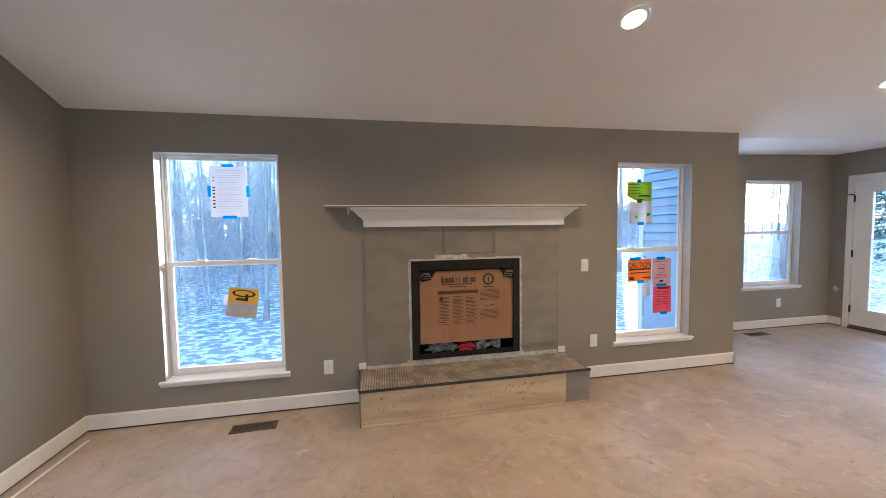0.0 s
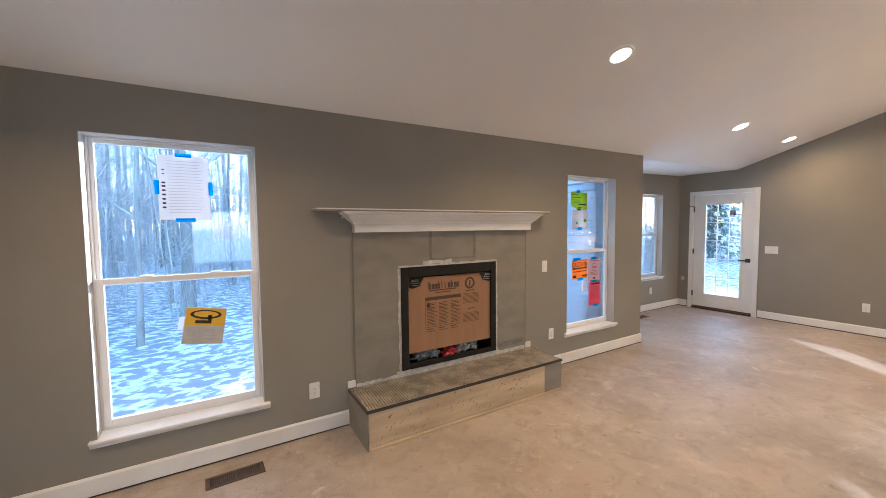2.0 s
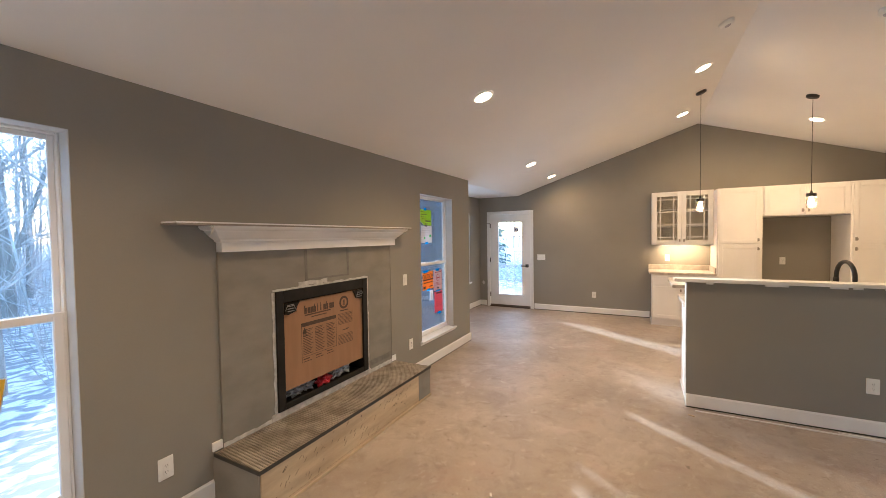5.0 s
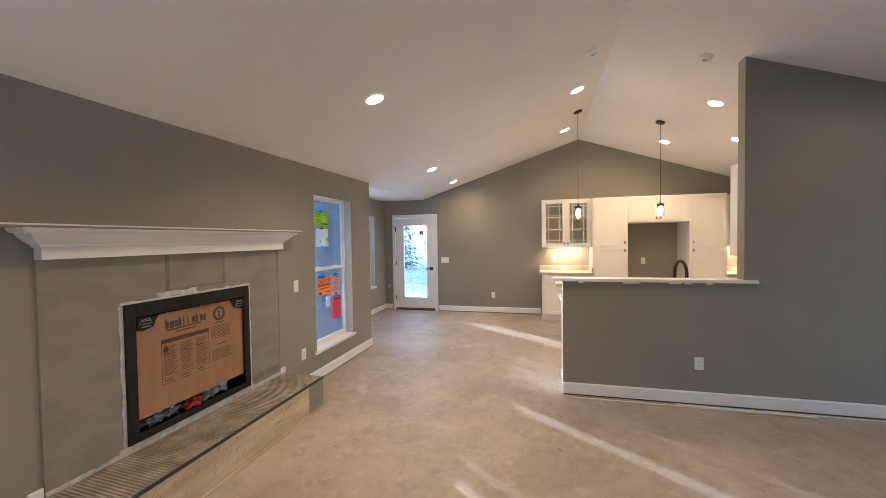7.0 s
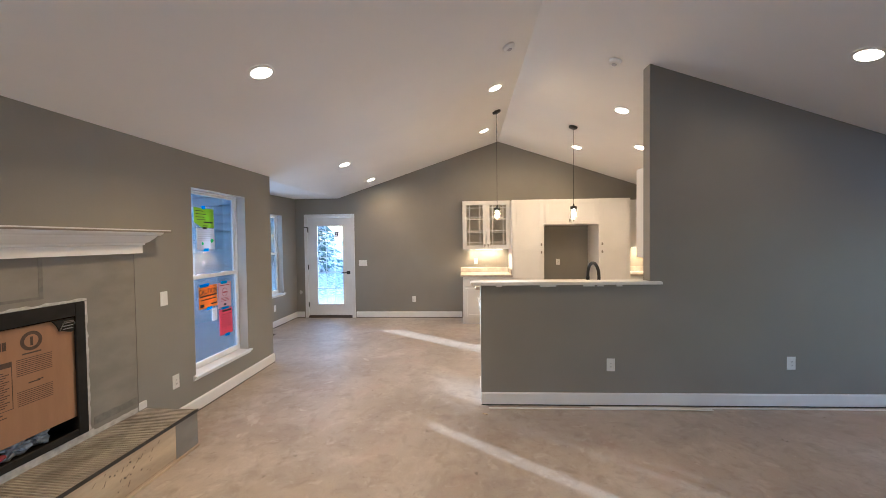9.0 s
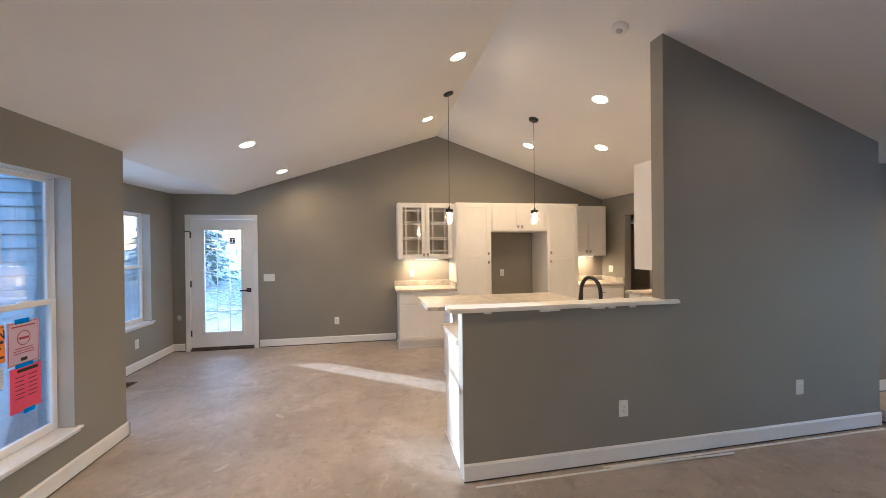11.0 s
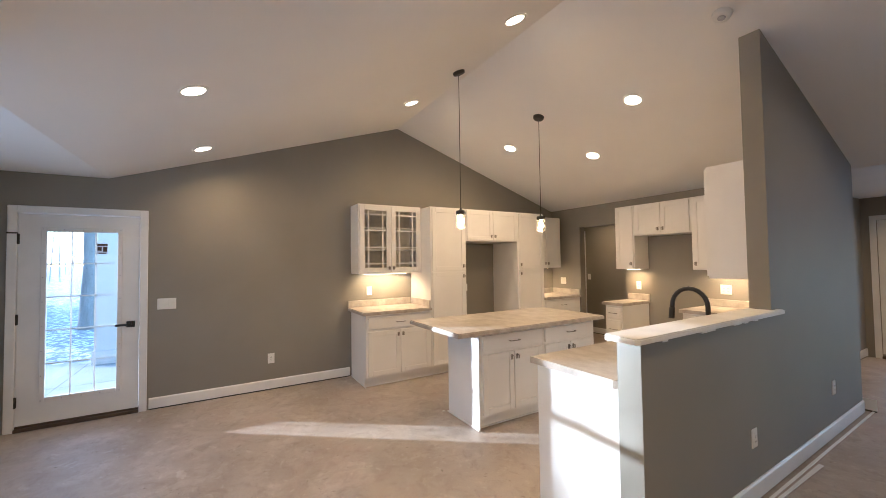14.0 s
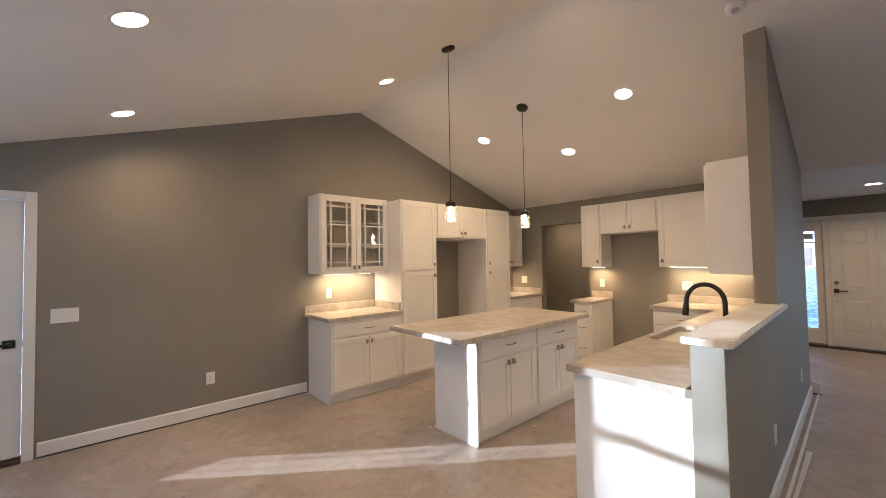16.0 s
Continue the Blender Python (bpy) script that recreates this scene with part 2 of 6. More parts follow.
RED_INK = material("dark_red_ink", (0.42, 0.05, 0.07), 0.7, spots=(0.38, 0.05, 0.06), scale=50)
SIDING = material("blue_grey_lap_siding", (0.36, 0.47, 0.58), 0.6, spots=(0.33, 0.44, 0.55), scale=4, fine=0.05, fine_scale=60, stretch=(1, 0.3, 6), random_tint=0.05)
SIDING_TRIM = material("white_corner_board", (0.74, 0.74, 0.74), 0.5, spots=(0.70, 0.70, 0.70), scale=4)
CONCRETE = material("porch_concrete", (0.46, 0.46, 0.45), 0.85, spots=(0.40, 0.40, 0.39), scale=3, fine=0.08, bump=0.3)
SNOW = material("thin_patchy_snow", (0.84, 0.85, 0.87), 0.75, spots=(0.80, 0.82, 0.85), scale=0.5, fine=0.04, fine_scale=20, bump=0.4, bump_scale=6)
BARK = material("grey_bark", (0.34, 0.33, 0.32), 0.9, spots=(0.24, 0.232, 0.225), scale=7, fine=0.2, fine_scale=40, bump=0.8, bump_scale=25, stretch=(1, 1, 0.25), random_tint=0.2)
TWIGS = material("bare_twigs", (0.33, 0.325, 0.32), 0.9, spots=(0.52, 0.53, 0.55), scale=3, amount=0.5, fine=0.1)
NEEDLES = material("dark_spruce_needles", (0.12, 0.18, 0.15), 0.8, spots=(0.17, 0.23, 0.20), scale=4, fine=0.2, fine_scale=30)
BRICK_FAR = material("far_red_brick", (0.34, 0.20, 0.16), 0.85, spots=(0.40, 0.26, 0.21), scale=9, fine=0.2, fine_scale=30)
ROOF_FAR = material("snowy_shingles", (0.62, 0.63, 0.66), 0.85, spots=(0.40, 0.40, 0.42), scale=1.2, amount=0.7)
DARK_DOOR = material("grey_brown_door_paint", (0.15, 0.135, 0.12), 0.5, spots=(0.13, 0.117, 0.105), scale=3, fine=0.03)


def translucent(m, share):
    """Let thin paper pass some of the light behind it."""
    nt = m.node_tree
    b = nt.nodes["Principled BSDF"]
    tl = nt.nodes.new("ShaderNodeBsdfTranslucent")
    mix = nt.nodes.new("ShaderNodeMixShader")
    mix.inputs[0].default_value = share
    source = b.inputs["Base Color"].links[0].from_socket
    nt.links.new(source, tl.inputs["Color"])
    nt.links.new(b.outputs[0], mix.inputs[1])
    nt.links.new(tl.outputs[0], mix.inputs[2])
    nt.links.new(mix.outputs[0], nt.nodes["Material Output"].inputs["Surface"])


for paper in (PAPER, PAPER_PINK, PAPER_PALE_PINK, PAPER_ORANGE, PAPER_GREEN, TAPE):
    translucent(paper, 0.6 if paper is TAPE else 0.35)
WINDOW_GLASS = clear_glass("window_glass", gloss=0.06)
CABINET_GLASS = clear_glass("cabinet_glass", (0.98, 0.985, 0.98), 0.06)
JAR_GLASS = clear_glass("jar_glass", (1.0, 0.97, 0.92), 0.1)
jn = JAR_GLASS.node_tree
jt, jm = jn.nodes.new("ShaderNodeBsdfTranslucent"), jn.nodes.new("ShaderNodeMixShader")
jt.inputs[0].default_value, jm.inputs[0].default_value = (0.9, 0.85, 0.75, 1), 0.06
jout = next(n for n in jn.nodes if n.type == "OUTPUT_MATERIAL")
jn.links.new(jout.inputs[0].links[0].from_socket, jm.inputs[1])
jn.links.new(jt.outputs[0], jm.inputs[2])
jn.links.new(jm.outputs[0], jout.inputs[0])
CAN_GLOW = glowing("warm_led_lens", (1.0, 0.72, 0.42), 5.0)
BULB_GLOW = glowing("warm_filament_bulb", (1.0, 0.62, 0.28), 14.0)
STRIP_GLOW = glowing("warm_led_strip", (1.0, 0.74, 0.40), 8.0)


# ---- mesh helpers ----
BASES = {}


def box(bm, x0, x1, y0, y1, z0, z1, bevel=0.0):
    vs = [bm.verts.new((x, y, z)) for z in (z0, z1) for y in (y0, y1) for x in (x0, x1)]
    fs = [bm.faces.new([vs[i] for i in q]) for q in ((0, 2, 3, 1), (4, 5, 7, 6), (0, 1, 5, 4), (2, 6, 7, 3), (0, 4, 6, 2), (1, 3, 7, 5))]
    if bevel:
        es = list({e for f in fs for e in f.edges})
        bmesh.ops.bevel(bm, geom=es, offset=bevel, segments=1, affect="EDGES")
    return vs


def prism(bm, corners, lo, hi, axis="y"):
    """Extrude a closed outline, given as (a, b) pairs, along an axis: x gives (y, z), y gives (x, z), z gives (x, y)."""
    put = {"x": lambda a, b, c: (c, a, b), "y": lambda a, b, c: (a, c, b), "z": lambda a, b, c: (a, b, c)}[axis]
    v0 = [bm.verts.new(put(a, b, lo)) for a, b in corners]
    v1 = [bm.verts.new(put(a, b, hi)) for a, b in corners]
    n = len(corners)
    fs = [bm.faces.new(v0), bm.faces.new(v1)] + [bm.faces.new((v0[i], v0[(i + 1) % n], v1[(i + 1) % n], v1[i])) for i in range(n)]
    bmesh.ops.recalc_face_normals(bm, faces=fs)
    return v0 + v1


def tube(bm, points, radii, sides=8, cap=True):
    """A tapered tube along points."""
    rings = []
    ref = None
    for i, p in enumerate(points):
        p = Vector(p)
        a = Vector(points[max(i - 1, 0)])
        c = Vector(points[min(i + 1, len(points) - 1)])
        d = (c - a).normalized()
        if ref is None:
            ref = d.orthogonal().normalized()
        ref = (ref - d * ref.dot(d)).normalized()
        w = d.cross(ref)
        r = radii[i] if not isinstance(radii, (int, float)) else radii
        rings.append([bm.verts.new(p + r * (math.cos(2 * math.pi * k / sides) * ref + math.sin(2 * math.pi * k / sides) * w)) for k in range(sides)])
    for a, c in zip(rings, rings[1:]):
        for k in range(sides):
            f = bm.faces.new((a[k], a[(k + 1) % sides], c[(k + 1) % sides], c[k]))
            f.smooth = True
    if cap:
        bm.faces.new(rings[0][::-1])
        bm.faces.new(rings[-1])


def lathe(bm, profile, sides=24, centre=(0, 0, 0)):
    """Turn (radius, z) pairs round the z axis."""
    rings = []
    for r, z in profile:
        rings.append([bm.verts.new((centre[0] + r * math.cos(2 * math.pi * k / sides), centre[1] + r * math.sin(2 * math.pi * k / sides), centre[2] + z)) for k in range(sides)])
    for a, c in zip(rings, rings[1:]):
        for k in range(sides):
            f = bm.faces.new((a[k], a[(k + 1) % sides], c[(k + 1) % sides], c[k]))
            f.smooth = True
    bm.faces.new(rings[0][::-1])
    bm.faces.new(rings[-1])


def mesh_object(name, bm, mat):
    me = bpy.data.meshes.new(name)
    bmesh.ops.recalc_face_normals(bm, faces=bm.faces[:])
    bm.to_mesh(me)
    bm.free()
    me.materials.append(mat)
    return new(name, me)


def thing(name, base, label, category, group="", kind="", turn=0.0):
    ob = new(name)
    ob.empty_display_size = 0.1
    ob.matrix_basis = pose(*base, 0, 0, turn)
    BASES[ob.name] = Vector(base)
    return tagged(ob, label, category, group, kind)


def part(name, bm, mat, parent, label="", local=True):
    """One mesh under a thing or a part; local: its numbers are measured from the thing's base."""
    top = parent
    while top.parent:
        top = top.parent
    if not local:
        bmesh.ops.translate(bm, verts=bm.verts[:], vec=-BASES.get(top.name, Vector((0, 0, 0))))
    ob = mesh_object(name, bm, mat)
    ob.parent = parent
    return tagged(ob, label) if label else ob


def block(name, mat, parent, *size, bevel=0.0, label="", local=True):
    bm = bmesh.new()
    box(bm, *size, bevel=bevel)
    return part(name, bm, mat, parent, label, local)


def solid(name, mat, label, category, *size, bevel=0.0, kind="", group=""):
    """A one-mesh thing in world numbers."""
    bm = bmesh.new()
    box(bm, *size, bevel=bevel)
    return tagged(mesh_object(name, bm, mat), label, category, group, kind)


# ---- shell ----
WEST, EAST, NORTH, NOOK, JOG = -1.86, 6.76, 3.375, 4.35, 3.95
SOUTH, FRONT, HALF, HALL = -2.89, -5.95, 2.79, 3.42
RIDGE_Y, RIDGE_Z, PITCH, FLAT = 0.235, 3.478, 0.338, 2.39


def settle(x, y):
    """The north eave sits a little lower at the west end of the house."""
    lift = 0.02 * min(max((x - JOG) / (EAST - JOG), 0.0), 1.0)
    return (-0.063 + lift + 0.002 * (x - WEST) + 0.0008 * (x - WEST) ** 2) * min(max((y - RIDGE_Y) / 3.2, 0.0), 1.0)


def ceiling_z(y):
    return max(RIDGE_Z - PITCH * abs(y - RIDGE_Y), FLAT)


EAVE_N, EAVE_S = RIDGE_Y + (RIDGE_Z - FLAT) / PITCH, RIDGE_Y - (RIDGE_Z - FLAT) / PITCH


def wall(name, along, lo, hi, u0, u1, top, openings=(), breaks=(), mat=None, z0=0.0, label="grey painted drywall wall"):
    """A wall along x or y between lo and hi across it, from u0 to u1; top(u) is its height; openings are (u0, u1, z0, z1)."""
    cuts = sorted({u0, u1, *breaks, *[o[0] for o in openings], *[o[1] for o in openings]})
    cuts = [c for c in cuts if u0 <= c <= u1]
    bm = bmesh.new()
    for a, c in zip(cuts, cuts[1:]):
        mid = (a + c) / 2
        holes = sorted((o[2], o[3]) for o in openings if o[0] < mid < o[1])
        z = z0
        for h0, h1 in holes + [(None, None)]:
            ta, tc = (h0, h0) if h0 is not None else (top(a), top(c))
            if min(ta, tc) > z + 1e-4:
                prism(bm, [(a, z), (c, z), (c, tc), (a, ta)], lo, hi, "y" if along == "x" else "x")
            z = h1
    bmesh.ops.remove_doubles(bm, verts=bm.verts[:], dist=1e-5)
    bm.verts.index_update()
    seen = {}
    for f in bm.faces:
        seen.setdefault(tuple(sorted(v.index for v in f.verts)), []).append(f)
    bmesh.ops.delete(bm, geom=[f for fs in seen.values() if len(fs) > 1 for f in fs], context="FACES_ONLY")
    return tagged(mesh_object(name, bm, mat or GREY_PAINT), label, "wall", kind="structure")


W1, W2, W3 = (-1.328, -0.460, 0.325, 2.066), (2.562, 3.400, 0.335, 2.070), (5.24, 6.20, 0.585, 2.055)
W3B = (4.10, 4.938, 0.585, 2.055)
FIREBOX = (0.60, 1.525, 0.34, 1.17)
DOOR = (3.185, 4.11, -0.2, 2.045)
wall("wall_north", "x", NORTH, NORTH + 0.16, WEST - 0.16, JOG, lambda u: 2.44, [W1, W2, FIREBOX], z0=-0.6, label="grey painted drywall wall round the fireplace")
wall("wall_nook_west", "y", JOG - 0.16, JOG, NORTH + 0.16, NOOK + 0.16, lambda u: 2.44, z0=-0.6)
wall("wall_nook_north", "x", NOOK, NOOK + 0.16, JOG, EAST + 0.16, lambda u: 2.44, [W3, W3B], z0=-0.6)
wall("wall_east", "y", EAST, EAST + 0.16, SOUTH, NOOK, lambda u: ceiling_z(u) + 0.06, [DOOR], breaks=(RIDGE_Y, EAVE_N, EAVE_S), z0=-0.6, label="grey painted drywall gable wall")
wall("wall_kitchen_south", "x", SOUTH - 0.12, SOUTH, HALF + 0.12, EAST + 0.16, lambda u: ceiling_z(SOUTH) + 0.03, [(5.27, 6.12, -0.2, 2.075)], z0=-0.2)
def skewed(ob):
    """The partition stands a degree out of square: shift what belongs to it."""
    for v in ob.data.vertices:
        v.co.x += (0.745 - v.co.y) * 0.016
    return ob


skewed(wall("wall_half", "y", HALF, HALF + 0.125, SOUTH - 0.02, 0.745, lambda u: ceiling_z(u) + 0.03, [(-0.80, 0.745, 1.132, 4.0)], breaks=(EAVE_S,), z0=-0.2, label="grey painted partition, half height beside the kitchen"))
wall("wall_hall_east", "y", HALL, HALL + 0.12, FRONT - 0.16, SOUTH - 0.12, lambda u: 2.44, z0=-0.2)
W5 = (-1.30, 1.10, 0.55, 2.06)
FRONT_DOOR, SIDELIGHT = (1.90, 2.83, -0.2, 2.045), (2.89, 3.26, 0.06, 2.045)
wall("wall_front", "x", FRONT - 0.16, FRONT, WEST - 0.16, HALL, lambda u: 2.44, [FRONT_DOOR, SIDELIGHT, W5], z0=-0.6)
wall("wall_west", "y", WEST - 0.16, WEST, FRONT - 0.16, NORTH, lambda u: ceiling_z(u) + 0.06, breaks=(RIDGE_Y, EAVE_N, EAVE_S), z0=-0.6)
wall("wall_back_hall_south", "x", -4.30, -4.18, 4.9, 8.3, lambda u: 2.44, [(7.10, 7.90, -0.2, 2.05)], z0=-0.2)
wall("wall_back_hall_east", "y", 8.18, 8.30, -4.18, SOUTH - 0.12, lambda u: 2.44, z0=-0.2)
wall("wall_back_hall_west", "y", 4.9, 5.02, -4.18, SOUTH - 0.12, lambda u: 2.44, z0=-0.2)
wall("wall_back_hall_north", "x", SOUTH - 0.12, SOUTH, EAST + 0.16, 8.3, lambda u: 2.44, z0=-0.2)

bm = bmesh.new()
prism(bm, [(WEST - 0.2, FRONT - 0.16), (HALL + 0.12, FRONT - 0.16), (HALL + 0.12, -4.3), (8.3, -4.3), (8.3, SOUTH), (EAST + 0.16, SOUTH), (EAST + 0.16, NOOK + 0.16), (JOG - 0.16, NOOK + 0.16), (JOG - 0.16, NORTH + 0.16), (WEST - 0.2, NORTH + 0.16)], -0.15, 0.0, "z")
tagged(mesh_object("floor", bm, SUBFLOOR), "dusty tan wooden sub-floor with plaster smears", "floor", kind="structure")


def slab(name, outline, label):
    """A ceiling sheet over y-z points, seen from below, from x0 to x1."""
    x0, x1, pts = outline
    b = bmesh.new()
    prism(b, pts + [(y, z + 0.14) for y, z in reversed(pts)], x0, x1, "x")
    for co, no in [((x0 + (x1 - x0) * k / 12, 0, 0), (1, 0, 0)) for k in range(1, 12)] + [((0, y, 0), (0, 1, 0)) for y in (1.0, 2.0, 3.0)]:
        bmesh.ops.bisect_plane(b, geom=b.verts[:] + b.edges[:] + b.faces[:], plane_co=co, plane_no=no)
    for v in b.verts:
        v.co.z += settle(v.co.x, v.co.y)
    return tagged(mesh_object(name, b, CEILING_WHITE), label, "ceiling", kind="structure")


slab("ceiling", (WEST - 0.2, EAST + 0.2, [(EAVE_N, FLAT), (RIDGE_Y, RIDGE_Z), (EAVE_S, FLAT)]), "white vaulted drywall ceiling with a ridge")
slab("ceiling_eave", (WEST - 0.2, JOG - 0.2, [(NORTH + 0.45, FLAT), (EAVE_N, FLAT)]), "white boxed eave over the windows")
slab("ceiling_nook", (JOG - 0.2, EAST + 0.2, [(NOOK + 0.2, FLAT), (EAVE_N, FLAT)]), "flat white drywall ceiling of the nook")
slab("ceiling_hall", (WEST - 0.2, 8.4, [(EAVE_S, FLAT), (FRONT - 0.2, FLAT)]), "flat white drywall ceiling of the hall")


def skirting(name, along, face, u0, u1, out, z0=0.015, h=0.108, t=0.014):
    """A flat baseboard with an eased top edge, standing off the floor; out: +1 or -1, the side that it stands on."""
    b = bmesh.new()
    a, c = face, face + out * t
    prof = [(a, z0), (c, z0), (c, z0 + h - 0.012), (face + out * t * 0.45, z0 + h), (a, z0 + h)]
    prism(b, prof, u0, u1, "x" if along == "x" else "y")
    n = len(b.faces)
    # dark strip in the open gap, its shade put in as colour
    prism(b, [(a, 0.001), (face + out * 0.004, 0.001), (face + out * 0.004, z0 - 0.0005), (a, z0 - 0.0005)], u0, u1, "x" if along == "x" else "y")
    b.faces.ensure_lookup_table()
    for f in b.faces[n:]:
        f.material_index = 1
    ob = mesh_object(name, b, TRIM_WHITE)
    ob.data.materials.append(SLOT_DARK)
    return tagged(ob, "white painted baseboard over a gap, its shade a dark strip", "baseboard", kind="structure")


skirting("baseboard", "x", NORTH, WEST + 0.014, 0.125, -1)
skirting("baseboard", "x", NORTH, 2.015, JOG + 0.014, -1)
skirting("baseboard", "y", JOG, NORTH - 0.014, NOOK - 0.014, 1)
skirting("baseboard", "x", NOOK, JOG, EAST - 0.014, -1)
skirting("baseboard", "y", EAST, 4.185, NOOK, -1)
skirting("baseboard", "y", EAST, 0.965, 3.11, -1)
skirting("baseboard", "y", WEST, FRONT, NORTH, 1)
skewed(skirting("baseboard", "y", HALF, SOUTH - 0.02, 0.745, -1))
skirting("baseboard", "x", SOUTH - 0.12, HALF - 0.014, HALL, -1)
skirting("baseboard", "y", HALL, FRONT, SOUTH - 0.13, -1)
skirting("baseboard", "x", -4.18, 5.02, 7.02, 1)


# ---- windows ----
def window(name, hole, face, label):
    """A white double-hung window set deep in a wall that faces south, with a wooden stool."""
    x0, x1, z0, z1 = hole
    win = thing(name, ((x0 + x1) / 2, face, z0), label, "window", kind="structure")
    ya, yb, yc, yd = face + 0.098, face + 0.120, face + 0.140, face + 0.159
    f = 0.014
    b = bmesh.new()
    for q in ((x0 + 0.001, x0 + f, z0 + 0.008, z1 - 0.001), (x1 - f, x1 - 0.001, z0 + 0.008, z1 - 0.001), (x0 + f, x1 - f, z1 - f, z1 - 0.001), (x0 + f, x1 - f, z0 + 0.008, z0 + 0.024)):
        box(b, q[0], q[1], ya, yd, q[2], q[3], 0.003)
    part("window_frame", b, VINYL, win, local=False)
    # returns in a paler grey than the wall
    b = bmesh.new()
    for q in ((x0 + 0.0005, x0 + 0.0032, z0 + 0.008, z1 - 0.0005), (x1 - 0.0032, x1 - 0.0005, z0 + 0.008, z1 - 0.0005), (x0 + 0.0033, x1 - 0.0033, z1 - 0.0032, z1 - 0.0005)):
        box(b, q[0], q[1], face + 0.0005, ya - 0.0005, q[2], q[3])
    part("jamb_return", b, RETURN_PALE, win, local=False)
    zm = z0 + 0.512 * (z1 - z0)
    for nm, lo, hi, y0, y1, s in (("lower_sash", z0 + 0.025, zm + 0.020, ya - 0.006, yb, 0.036), ("upper_sash", zm - 0.022, z1 - f, yb + 0.001, yc, 0.024)):
        b = bmesh.new()
        a, c = x0 + f, x1 - f
        low = nm[0] == "l"
        rail = 0.036
        box(b, a, a + s, y0, y1, lo, hi, 0.003)
        box(b, c - s, c, y0, y1, lo, hi, 0.003)
        box(b, a + s, c - s, y0, y1, hi - (rail if low else s), hi, 0.003)
        box(b, a + s, c - s, y0, y1, lo, lo + (0.042 if low else rail), 0.003)
        sash = part(nm, b, VINYL, win, local=False)
        g = block("pane", WINDOW_GLASS, sash, a + s, c - s, (y0 + y1) / 2 - 0.002, (y0 + y1) / 2 + 0.002, lo + 0.03, hi - 0.022, local=False)
        g.visible_shadow = False
        if low:
            for k in (0.28, 0.72):
                xk = a + k * (c - a)
                block("sash_lock", VINYL, sash, xk - 0.035, xk + 0.035, y0 - 0.006, y0 + 0.03, hi + 0.0005, hi + 0.010, bevel=0.004, local=False)
    b = bmesh.new()
    nose = [(face - 0.030, z0 + 0.004), (face - 0.033, z0), (face - 0.033, z0 - 0.010), (face - 0.028, z0 - 0.014), (face - 0.016, z0 - 0.018), (face - 0.012, z0 - 0.030), (face - 0.010, z0 - 0.040), (face - 0.001, z0 - 0.040)]
    prism(b, nose + [(face - 0.001, z0 + 0.0005), (face + 0.10, z0 + 0.0005), (face + 0.10, z0 + 0.0075)], x0 + 0.001, x1 - 0.001, "x")
    for xa, xb in ((x0 - 0.034, x0 + 0.001), (x1 - 0.001, x1 + 0.034)):
        prism(b, nose + [(face - 0.001, z0 + 0.005)], xa, xb, "x")
    part("window_sill", b, STOOL_WHITE, win, local=False)
    return win


window("window_1", W1, NORTH, "white vinyl double-hung window with a painted sill")
window("window_2", W2, NORTH, "white vinyl double-hung window with notices taped on its panes")
window("window_6", W3B, NOOK, "white vinyl double-hung window of the nook")
window("window_3", W3, NOOK, "white vinyl double-hung window of the nook")


# ---- notices on the panes ----
def sheet(name, x0, x1, z0, z1, y, mat, label, tapes=(), tilt=0.0, cut=None):
    """A sheet of paper hung on a pane, facing into the room; numbers are world numbers; tapes: (x, z, w, h) from its centre."""
    cx, cz = (x0 + x1) / 2, (z0 + z1) / 2
    t = thing(name, (cx, y, cz), label, "notice")
    t.matrix_basis = pose(cx, y, cz, 0, tilt, 0)
    w, h = (x1 - x0) / 2, (z1 - z0) / 2
    b = bmesh.new()
    pts = cut or [(-w, -h), (w, -h), (w, h), (-w, h)]
    prism(b, pts, -0.0006, 0.0006, "y")
    part("paper", b, mat, t)
    for x, z, tw, th in tapes:
        block("tape", TAPE, t, x - tw / 2, x + tw / 2, -0.0022, -0.0012, z - th / 2, z + th / 2)
    return t, w, h


def bars(parent, name, mat, rows, y=-0.0012):
    b = bmesh.new()
    for x0, x1, z0, z1 in rows:
        box(b, x0, x1, y - 0.0004, y, z0, z1)
    return tagged(part(name, b, mat, parent), kind="stuff")


def lettering(text, parent, mat, x, z, size, y=-0.0014, wide=1.0):
    cu = bpy.data.curves.new("lettering", "FONT")
    cu.body, cu.size, cu.align_x, cu.extrude = text, size, "CENTER", 0.0003
    cu.offset = size * 0.012
    ob = new("lettering", cu)
    ob.data.materials.append(mat)
    ob.parent = parent
    ob.matrix_basis = pose(x, y, z, 90, 0, 0) @ Matrix.Diagonal((wide, 1, 1, 1))
    return ob


